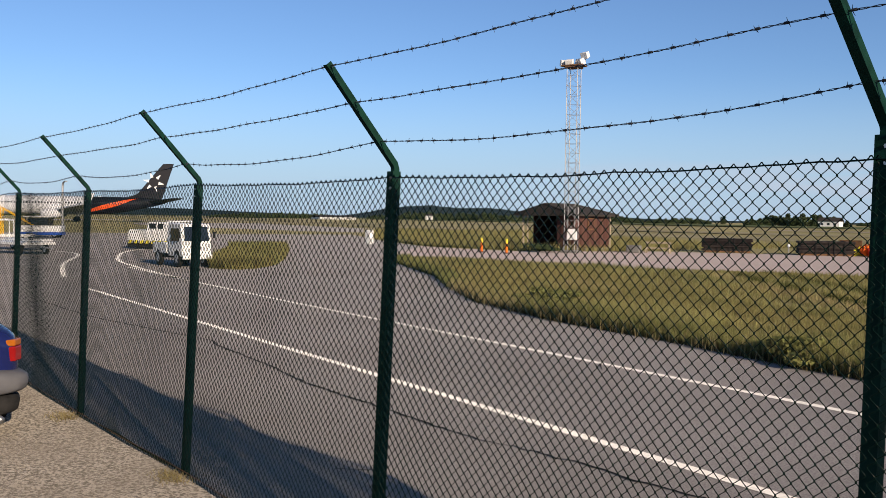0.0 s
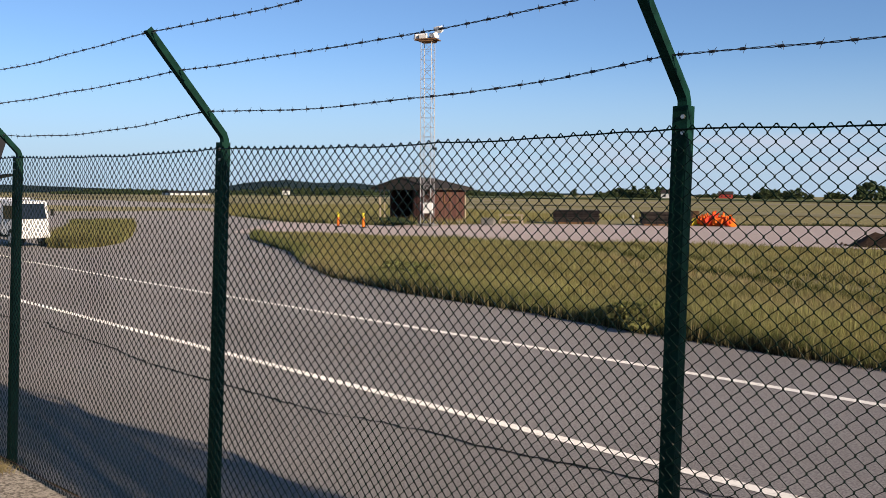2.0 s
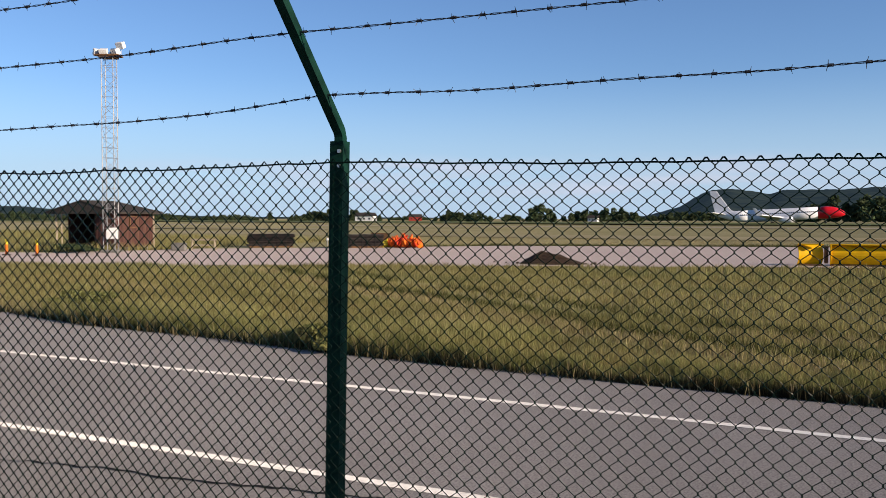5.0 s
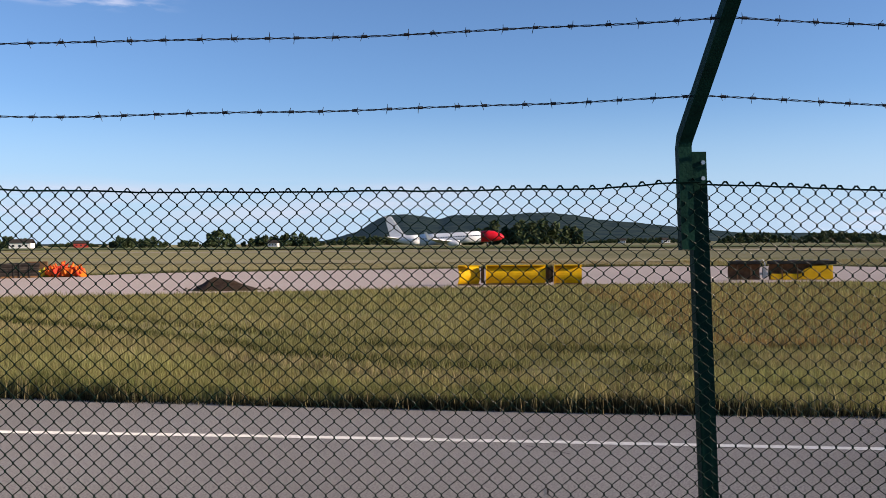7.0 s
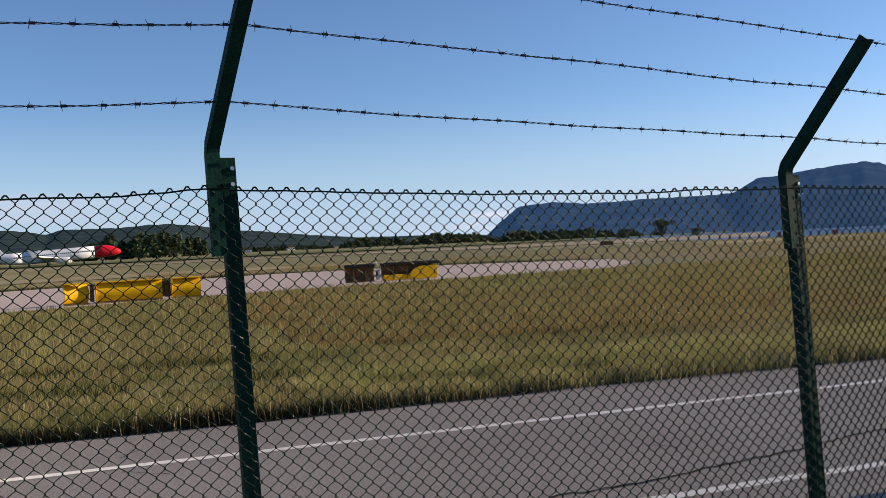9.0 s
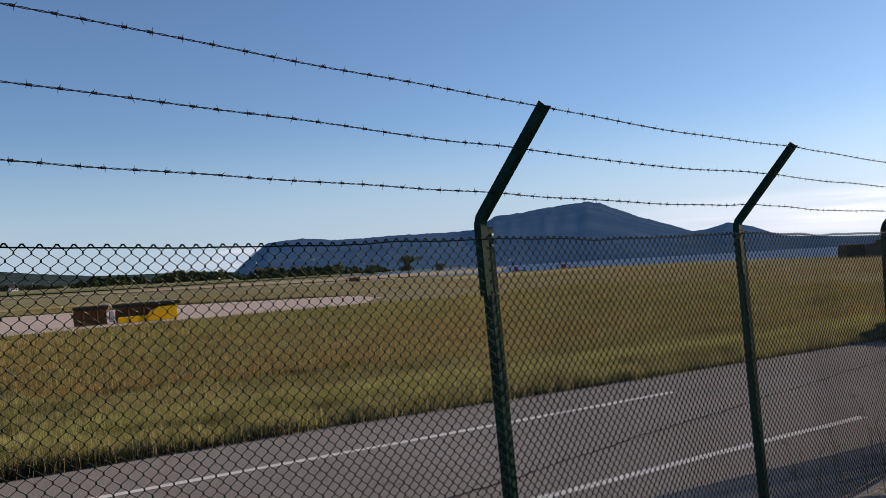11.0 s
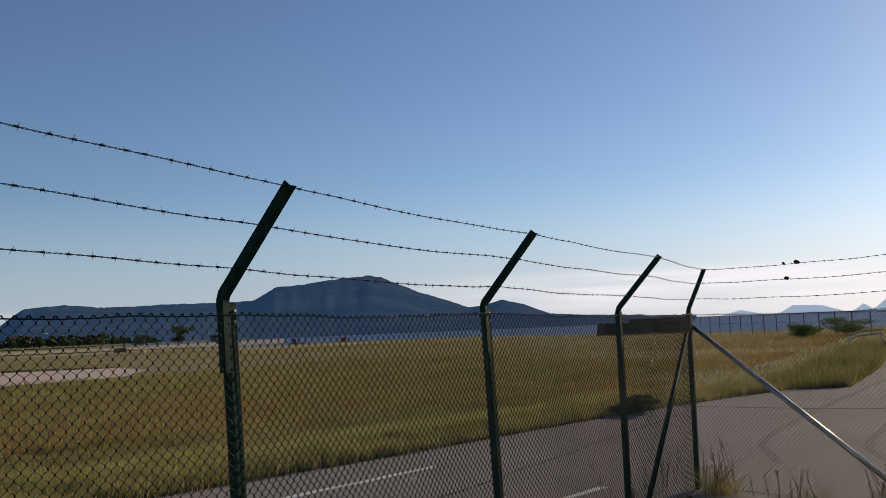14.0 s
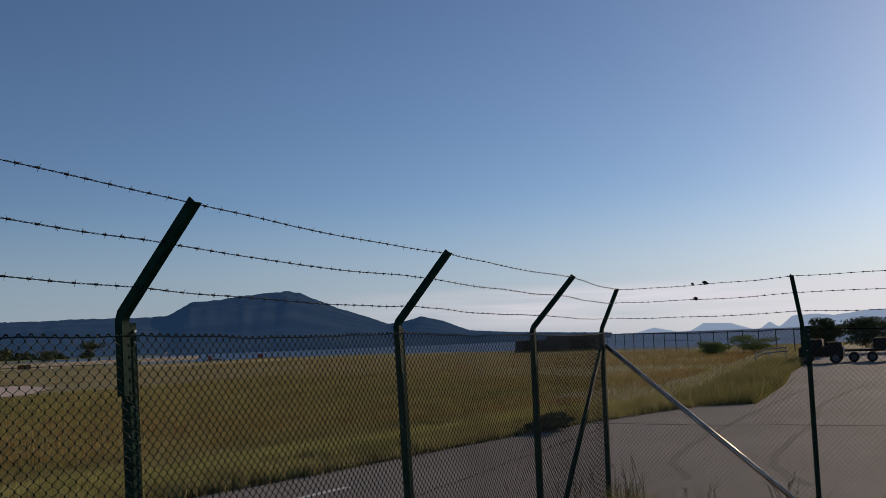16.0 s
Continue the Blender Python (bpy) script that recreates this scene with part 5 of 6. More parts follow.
def plough_rear(loc, rz):
    t = thing("snow_plough", pose(*loc, 0, 0, rz), "rusty brown and yellow snow plough with black rubber flap", "snow plough", "snow ploughs on the apron")
    curved_blade(-2.3, -0.85, 0.72, 0.0, M_RUST, t, "blade", "rusty brown blade back", flip=-1)
    curved_blade(-0.45, 2.15, 0.72, 0.0, M_RUST, t, "blade", "rusty brown blade back", flip=-1)
    for k in range(4):
        part("lower_blade", Geo().box((-0.14 + k * 0.55, -0.16, 0.17), (0.535, 0.06, 0.28)), M_YELLOW, t, "yellow lower blade panel", bevel=0.02)
    part("side_blade", Geo().plate([(0.95, -0.2, 0.04), (2.38, -0.2, 0.04), (2.36, -0.2, 0.70), (1.5, -0.2, 0.68), (1.1, -0.2, 0.52), (0.93, -0.2, 0.3)], 0.06, (0, 1, 0)), M_YELLOW, t, "yellow side blade", bevel=0.02)
    part("rubber_flap", Geo().box((-1.58, -0.1, 0.83), (1.5, 0.32, 0.16)), M_RUBBER, t, "black rubber flap", bevel=0.03)
    part("rubber_flap", Geo().box((1.0, -0.1, 0.83), (3.05, 0.32, 0.16)), M_RUBBER, t, "black rubber flap", bevel=0.03)
    for x0, x1 in ((-2.0, -1.75), (-1.2, -0.95), (-0.3, 0.1), (0.35, 0.85), (1.05, 1.5), (1.75, 2.2)):
        part("clamp_bar", Geo().tube([(x0, -0.2, 0.93), (x1, -0.2, 0.95)], 0.022, 6), M_PIPE, t, "bright steel clamp bar")
    part("hose", Geo().tube([(-0.9, -0.1, 0.9), (-0.75, -0.15, 0.97), (-0.66, -0.15, 0.8), (-0.64, -0.1, 0.4)], 0.022, 8), M_WHITE, t, "pale hydraulic hose", smooth=True)
    part("hinge", Geo().tube([(-0.65, 0, 0.1), (-0.65, 0, 0.6)], 0.1, 8).box((-0.65, 0.1, 0.3), (0.35, 0.2, 0.12)), M_PIPE, t, "steel hinge")
    for x in (-1.9, -1.3, 0.1, 0.8, 1.5):
        part("rib", Geo().box((x, -0.1, 0.4), (0.05, 0.2, 0.66)), M_RUST, t)


plough_yellow((3.75, 35.7, 0), -1)
plough_rear((16.0, 39.1, 0), -4)


# ---- heap, bundles, orange pile ----
def soil_heap(loc):
    vs, fs = [], []
    R, S = 10, 36
    for i in range(R + 1):
        for k in range(S):
            a, u = 2 * math.pi * k / S, i / R
            x, y = math.cos(a) * u * 1.55 + 0.35 * u * math.cos(a), math.sin(a) * u * 1.1
            h = 0.56 * max(0, 1 - u ** 1.1) * (1 + 0.25 * noise.noise(Vector((x * 2, y * 2, 4)))) + 0.07 * noise.noise(Vector((x * 5, y * 5, 1))) * (1 - u)
            vs.append((x * (1.05 if x > 0 else 0.5) - 0.25, y, h - 0.02))
    for i in range(R):
        for k in range(S):
            q = (k + 1) % S
            fs.append((i * S + k, i * S + q, (i + 1) * S + q, (i + 1) * S + k))
    ob = part("soil_mound", Geo().add(vs, fs), M_SOIL, m=pose(*loc))
    tagged(ob, "dark brown mound of soil tipped on the apron", "soil mound")
    for k in range(26):
        a, r = rng.uniform(0, 6.28), rng.uniform(1.2, 2.2)
        s = rng.uniform(0.03, 0.09)
        ob = part("soil_clod", Geo().tube([(0, 0, -s * 0.3), (0, 0, s)], [s * 1.2, s * 0.5], 6), M_SOIL, m=pose(loc[0] + math.cos(a) * r * 1.1, loc[1] + math.sin(a) * r * 0.7, 0.005))
        tagged(ob, "small clod of dark soil beside the heap", "clod", "clods round the heap")


soil_heap((-8.55, 33.0, 0.0))


def roll_bundle(loc, rz, length):
    t = thing("rubber_bundle", pose(*loc, 0, 0, rz), "stacked bundle of black rubber mats strapped on a pallet", "bundle", "black bundles along the apron")
    part("pallet", Geo().box((0, 0, 0.06), (length * 0.9, 1.0, 0.1)), M_RUST, t, "dark timber pallet")
    z = 0.11
    for k in range(7):
        h = rng.uniform(0.08, 0.13)
        part("mat", Geo().box((rng.uniform(-0.06, 0.06), rng.uniform(-0.05, 0.05), z + h / 2), (length * rng.uniform(0.93, 1.0), 1.05, h)), M_TYREBALE, t, bevel=0.03)
        z += h
    for x in (-0.5, 0.1, 0.35, 0.8):
        part("strap", Geo().box((x * length / 2.6, -0.56, z / 2), (0.06, 0.02, z)).box((x * length / 2.6, 0, z + 0.01), (0.06, 1.12, 0.02)), M_RUBBER, t, "dark strap")


roll_bundle((-30.2, 45.3, 0), 36, 3.0)
roll_bundle((-24.8, 47.0, 0), 38, 3.1)


def orange_pile(loc):
    t = thing("orange_barrier_pile", pose(*loc), "jumbled pile of bright orange and yellow plastic barriers", "barrier pile")
    for k in range(20):
        u = k / 19
        x = -1.05 + 2.1 * u
        h = 0.6 * math.exp(-((x - 0.2) / 0.9) ** 2)
        lab = "yellow plastic barrier" if k in (0, 1) else "orange plastic barrier"
        for q in range(2):
            part("barrier", Geo().box((0, 0, 0), (rng.uniform(0.5, 0.9), 0.12, 0.3)).tube([(-0.2, 0, 0.1), (-0.2, 0, 0.32)], 0.06, 6), M_YSTRIPE if k < 2 else M_ORANGE, t, lab, bevel=0.03,
                 m=pose(x + rng.uniform(-0.1, 0.1), rng.uniform(-0.4, 0.4), 0.16 + h * rng.uniform(0.0, 0.75), rng.uniform(-35, 35), rng.uniform(-40, 40), rng.uniform(0, 180)))


orange_pile((-22.3, 48.3, 0))


# ---- wheels, vehicles ----
def wheel(parent, loc, r, w, rz=0, rim=None):
    ob = part("wheel", Geo().tube([(0, -w / 2, 0), (0, -w * 0.42, 0), (0, w * 0.42, 0), (0, w / 2, 0)], [r * 0.9, r, r, r * 0.9], 20), M_RUBBER, parent, "black tyre", m=pose(*loc, 0, 0, rz))
    part("rim", Geo().tube([(0, -w / 2 - 0.012, 0), (0, w / 2 + 0.012, 0)], r * 0.58, 14), rim or M_HUB, ob, "metal rim")


def sedan(loc, rz):
    """Nose along +x; rear end detailed."""
    t = thing("parked_car", pose(*loc, 0, 0, rz), "dark blue older saloon car with grey bumpers parked along the fence", "car")
    def ring(x, hw, z0, z1, n=4.5, count=28):
        zc, hz = (z0 + z1) / 2, (z1 - z0) / 2
        pts = []
        for k in range(count):
            a = 2 * math.pi * k / count
            c, q = math.cos(a), math.sin(a)
            pts.append((x, hw * math.copysign(abs(c) ** (2 / n), c), zc + hz * math.copysign(abs(q) ** (2 / n), q)))
        return pts
    hull = [(-2.20, 0.60, 0.42, 0.86), (-2.18, 0.70, 0.37, 0.90), (-2.12, 0.775, 0.33, 0.935), (-2.0, 0.815, 0.29, 0.965), (-1.75, 0.83, 0.27, 0.985), (-1.3, 0.835, 0.26, 0.995), (0.9, 0.835, 0.25, 0.985),
            (1.5, 0.825, 0.26, 0.92), (1.9, 0.795, 0.28, 0.84), (2.1, 0.71, 0.33, 0.76), (2.18, 0.58, 0.38, 0.68)]
    part("body", Geo().sweep(None, [ring(*h) for h in hull]), M_NAVY, t, "dark blue rounded body", smooth=True)
    cabin = [(-1.72, 0.60, 0.90, 0.99), (-1.5, 0.66, 0.90, 1.07), (-1.0, 0.665, 0.90, 1.34), (-0.6, 0.66, 0.90, 1.41), (0.3, 0.66, 0.90, 1.40), (0.7, 0.665, 0.90, 1.18), (1.08, 0.64, 0.90, 0.99)]
    part("cabin", Geo().sweep(None, [ring(*h, n=5.0) for h in cabin]), M_NAVY, t, "dark blue roof and pillars", smooth=True)
    part("boot_seam", Geo().tube([(-2.17, -0.56, 0.52), (-2.175, -0.6, 0.80), (-2.12, -0.62, 0.925), (-1.72, -0.62, 0.995)], 0.006, 4), M_RUBBER, t, "dark boot lid gap")
    for y in (-1, 1):
        part("side_window", Geo().plate([(-1.38, y * 0.665, 1.03), (-0.95, y * 0.66, 1.28), (0.22, y * 0.66, 1.33), (0.72, y * 0.665, 1.03)], 0.03, (0, 1, 0)), M_GLASS, t, "dark side window")
        lamp = part("tail_lamp", Geo().plate([(-2.185, y * 0.655, 0.645), (-2.16, y * 0.755, 0.64), (-2.07, y * 0.825, 0.64), (-1.96, y * 0.838, 0.65), (-1.96, y * 0.80, 0.65), (-2.1, y * 0.68, 0.64)], 0.125, (0, 0, 1)), M_LAMPRED, t, "red tail lamp wrapping the corner", bevel=0.012, m=pose(0, 0, 0.065))
        part("indicator", Geo().plate([(-2.18, y * 0.675, 0.64), (-2.155, y * 0.755, 0.64), (-2.065, y * 0.82, 0.64), (-1.99, y * 0.83, 0.64), (-1.98, y * 0.80, 0.64), (-2.1, y * 0.69, 0.64)], 0.055, (0, 0, 1)), M_LAMPAMB, lamp, "amber indicator strip", bevel=0.01, m=pose(0, 0, 0.094))
        for x in (-1.32, 1.3):
            wheel(t, (x, y * 0.76, 0.29), 0.29, 0.18)
        part("headlamp", Geo().box((2.1, y * 0.52, 0.62), (0.14, 0.34, 0.13)), M_GLASS, t, "headlamp", bevel=0.02)
    part("rear_window", Geo().plate([(-1.53, -0.56, 1.06), (-1.53, 0.56, 1.06), (-1.04, 0.5, 1.33), (-1.04, -0.5, 1.33)], 0.03, (-0.5, 0, 0.85)), M_GLASS, t, "dark rear window")
    part("windscreen", Geo().plate([(0.98, -0.56, 1.04), (0.98, 0.56, 1.04), (0.42, 0.5, 1.37), (0.42, -0.5, 1.37)], 0.03, (0.5, 0, 0.85)), M_GLASS, t, "windscreen")
    part("rear_bumper", Geo().sweep(None, [ring(x, w, 0.375 + d, 0.60 - d, 3.5) for x, w, d in ((-2.33, 0.62, 0.05), (-2.315, 0.74, 0.02), (-2.25, 0.83, 0.0), (-2.1, 0.875, 0.0), (-1.8, 0.872, 0.0), (-1.68, 0.85, 0.02))]), M_BUMPER, t, "grey plastic bumper", smooth=True)
    part("valance", Geo().sweep(None, [ring(x, w, 0.20, 0.40, 4.0) for x, w in ((-2.24, 0.66), (-2.18, 0.78), (-2.0, 0.83), (-1.72, 0.83))]), M_RUBBER, t, "dark lower valance", smooth=True)
    part("front_bumper", Geo().box((2.2, 0, 0.45), (0.16, 1.66, 0.22)), M_BUMPER, t, "grey plastic bumper", bevel=0.04)
    part("exhaust", Geo().tube([(-2.28, -0.62, 0.19), (-1.7, -0.58, 0.21)], 0.03, 10), M_PIPE, t, "exhaust pipe", smooth=True)
    part("number_plate", Geo().box((-2.31, 0, 0.56), (0.02, 0.5, 0.11)), M_WHITE, t, "white plate with dark bars")


sedan((-8.86, -1.62, 0.012), 180)


def service_truck(loc, rz):
    """Nose along +x."""
    t = thing("service_truck", pose(*loc, 0, 0, rz), "small white airport service truck with a box cab on the asphalt", "truck")
    t.scale = (0.62, 0.64, 0.77)
    part("chassis", Geo().box((-0.3, 0, 0.5), (3.9, 1.5, 0.18)), M_DARK, t, "dark chassis")
    cab = part("cab", Geo().plate([(-0.1, 0, 0.5), (1.75, 0, 0.5), (1.75, 0, 1.2), (1.55, 0, 2.0), (0, 0, 2.05), (-0.1, 0, 1.9)], 1.75, (0, 1, 0)), M_WHITE, t, "white boxy cab", bevel=0.06)
    part("windscreen", Geo().plate([(1.775, -0.72, 1.22), (1.775, 0.72, 1.22), (1.6, 0.68, 1.88), (1.6, -0.68, 1.88)], 0.03, (1, 0, 0.2)), M_GLASS, cab, "windscreen")
    for y in (-1, 1):
        part("side_window", Geo().box((0.85, y * 0.885, 1.5), (1.1, 0.03, 0.6)), M_GLASS, cab, "dark side window")
        part("mirror", Geo().box((1.75, y * 1.05, 1.5), (0.06, 0.16, 0.3)), M_DARK, cab, "black mirror", bevel=0.02)
        for x in (-1.45, 1.1):
            wheel(t, (x, y * 0.78, 0.4), 0.4, 0.24)
    part("bed", Geo().box((-1.25, 0, 0.85), (2.0, 1.8, 0.5)), M_WHITE, t, "white side panels", bevel=0.04)
    part("ladder_rack", Geo().tube([(-0.3, -0.8, 1.0), (-0.3, -0.8, 2.1), (-0.3, 0.8, 2.1), (-0.3, 0.8, 1.0)], 0.04, 6).tube([(-0.9, -0.8, 1.0), (-0.9, -0.8, 1.9), (-0.9, 0.8, 1.9), (-0.9, 0.8, 1.0)], 0.04, 6), M_WHITE, t, "white tube rack")
    part("bumper", Geo().box((1.83, 0, 0.5), (0.16, 1.75, 0.25)), M_WHITE, t, "white bumper", bevel=0.03)


def tow_tractor(loc, rz):
    t = thing("tow_tractor", pose(*loc, 0, 0, rz), "low white tow tractor with yellow striped skirt", "tow tractor")
    t.scale = (0.8, 0.8, 0.8)
    part("body", Geo().plate([(-2.2, 0, 0.35), (2.2, 0, 0.35), (2.2, 0, 1.15), (1.2, 0, 1.25), (-2.0, 0, 1.3), (-2.2, 0, 1.1)], 1.9, (0, 1, 0)), M_WHITE, t, bevel=0.06)
    cab = part("cab", Geo().plate([(-0.7, 0, 1.25), (1.0, 0, 1.25), (0.85, 0, 1.8), (-0.6, 0, 1.82)], 1.6, (0, 1, 0)), M_WHITE, t, "white cab", bevel=0.05)
    for y in (-1, 1):
        part("side_window", Geo().box((-0.2, y * 0.81, 1.54), (0.55, 0.03, 0.34)), M_GLASS, cab, "dark window")
        part("side_window", Geo().box((0.5, y * 0.81, 1.54), (0.5, 0.03, 0.34)), M_GLASS, cab, "dark window")
        for x in (-1.4, 1.4):
            wheel(t, (x, y * 0.62, 0.34), 0.34, 0.3)
        for k in range(9):
            part("stripe", Geo().plate([(-2.1 + k * 0.47, y * 0.962, 0.37), (-1.86 + k * 0.47, y * 0.962, 0.37), (-1.72 + k * 0.47, y * 0.962, 0.58), (-1.96 + k * 0.47, y * 0.962, 0.58)], 0.01, (0, 1, 0)), M_YSTRIPE, t, "yellow warning stripe")
    part("skirt", Geo().box((0, 0, 0.33), (4.3, 1.9, 0.46)), M_DARK, t, "dark skirt")


def belt_loader(loc, rz):
    t = thing("belt_loader", pose(*loc, 0, 0, rz), "white and blue baggage belt loader on the apron", "belt loader")
    t.scale = (0.66, 0.66, 0.66)
    part("body", Geo().box((0, 0, 0.9), (4.4, 1.9, 0.9)), M_WHITE, t, "white body", bevel=0.08)
    part("skirt", Geo().box((0, 0, 0.48), (4.5, 1.95, 0.35)), M_BLUEV, t, "blue lower panel", bevel=0.05)
    part("canopy", Geo().box((-0.3, 0, 2.35), (3.0, 1.7, 0.12)), M_WHITE, t, "pale canopy", bevel=0.03)
    for x in (-1.6, 1.0):
        for y in (-0.75, 0.75):
            part("canopy_post", Geo().tube([(x, y, 1.3), (x, y, 2.3)], 0.04, 6), M_DARK, t)
    part("windscreen", Geo().box((-0.2, 0, 1.8), (2.2, 1.5, 0.8)), M_GLASS, t, "dark cab glass")
    for x in (-1.5, 1.5):
        for y in (-0.8, 0.8):
            wheel(t, (x, y, 0.4), 0.4, 0.25)


def boarding_steps(loc, rz):
    t = thing("boarding_steps", pose(*loc, 0, 0, rz), "yellow framed mobile boarding steps with a blue canopy", "boarding steps")
    t.scale = (0.68, 0.68, 0.68)
    part("base", Geo().box((0, 0, 0.5), (4.5, 1.9, 0.25)), M_WHITE, t, "white chassis", bevel=0.03)
    for k in range(12):
        part("step", Geo().box((-2.0 + k * 0.32, 0, 0.7 + k * 0.2), (0.32, 1.3, 0.05)), M_GALV, t)
    for y in (-0.75, 0.75):
        part("rail", Geo().tube([(-2.1, y, 1.5), (1.8, y, 3.9)], 0.04, 6).tube([(1.7, y, 0.5), (1.7, y, 3.9)], 0.09, 6).tube([(0.6, y, 0.5), (0.6, y, 3.1)], 0.06, 6), M_YELLOW, t, "yellow rail frame")
    part("canopy", Geo().box((2.4, 0, 3.6), (1.5, 1.8, 1.4)), M_BLUEV, t, "blue canopy box", bevel=0.05)
    for x in (-1.6, 1.6):
        for y in (-0.8, 0.8):
            wheel(t, (x, y, 0.35), 0.35, 0.2)


service_truck((-29.9, 10.3, 0), 2)
tow_tractor((-45.3, 15.6, 0), 30)
belt_loader((-68.5, 15.6, 0), 60)
boarding_steps((-62.0, 11.8, 0), 250)


def bag_trolley(loc, rz):
    t = thing("baggage_trolley", pose(*loc, 0, 0, rz), "flat white baggage trolley on the asphalt", "trolley", "baggage trolleys")
    part("deck", Geo().box((0, 0, 0.5), (3.6, 1.5, 0.12)), M_WHITE, t, bevel=0.02)
    part("rail", Geo().tube([(-1.7, -0.7, 0.5), (-1.7, -0.7, 1.5), (-1.7, 0.7, 1.5), (-1.7, 0.7, 0.5)], 0.03, 6), M_WHITE, t, "white end rail")
    part("drawbar", Geo().tube([(1.8, 0, 0.4), (2.8, 0, 0.3)], 0.04, 6), M_GALV, t)
    for x in (-1.2, 1.2):
        for y in (-0.6, 0.6):
            wheel(t, (x, y, 0.22), 0.22, 0.12)


bag_trolley((-42.0, 7.6, 0), 15)
bag_trolley((-46.5, 8.6, 0), 20)


def flat_trailer(loc, rz):
    t = thing("parked_trailer", pose(*loc, 0, 0, rz), "dark flat airport trailer with a covered load on asphalt", "trailer", "trailers on the road")
    part("deck", Geo().box((0, 0, 0.6), (2.6, 1.4, 0.12)), M_DARK, t, bevel=0.02)
    part("load", Geo().box((-0.75, 0, 0.94), (1.05, 1.3, 0.55)), M_RUBBER, t, "dark covered load", bevel=0.06)
    for x in (-1.0, -0.1, 0.75):
        for y in (-0.62, 0.62):
            wheel(t, (x, y, 0.25), 0.25, 0.16, rim=M_BUMPER)
    part("drawbar", Geo().tube([(1.3, 0, 0.5), (2.0, 0, 0.4)], 0.04, 6), M_PIPE, t, "bright steel drawbar")


def baggage_tractor(loc, rz):
    t = thing("baggage_tractor", pose(*loc, 0, 0, rz), "low dark baggage tractor with small headlamps on asphalt", "tractor")
    part("body", Geo().box((0, 0, 0.6), (2.1, 1.3, 0.5)), M_DARK, t, bevel=0.07)
    part("cab", Geo().box((0.35, 0, 1.03), (0.9, 1.2, 0.42)), M_RUBBER, t, "dark cab", bevel=0.06)
    part("bonnet", Geo().box((-0.6, 0, 0.95), (0.8, 1.1, 0.24)), M_DARK, t, bevel=0.05)
    part("windscreen", Geo().box((0.82, 0, 1.06), (0.03, 1.0, 0.28)), M_GLASS, t, "dark glass")
    for y in (-0.45, 0.45):
        part("headlamp", Geo().tube([(-1.04, y, 0.72), (-1.09, y, 0.72)], 0.07, 10), M_WHITE, t, "clear round headlamp")
    for x in (-0.68, 0.68):
        for y in (-0.6, 0.6):
            wheel(t, (x, y, 0.28), 0.28, 0.2, rim=M_BUMPER)


def bent_rails(loc, rz):
    t = thing("bent_rail", pose(*loc, 0, 0, rz), "pair of bent bright steel rails in the grass", "rail")
    for z in (0.0, 0.22):
        part("rail", Geo().tube([(-0.95, 0, -0.05), (-0.85, 0, 0.25 + z), (-0.3, 0, 0.42 + z), (0.4, 0, 0.50 + z), (0.9, 0, 0.52 + z)], 0.035, 8), M_PIPE, t)
    for x in (-0.1, 0.8):
        part("leg", Geo().tube([(x, 0, -0.05), (x, 0, 0.72)], 0.03, 8), M_PIPE, t)


baggage_tractor((51.3, 5.35, 0), 96)
flat_trailer((52.9, 3.3, 0), 97)
bent_rails((56.5, 9.0, 0), -80)


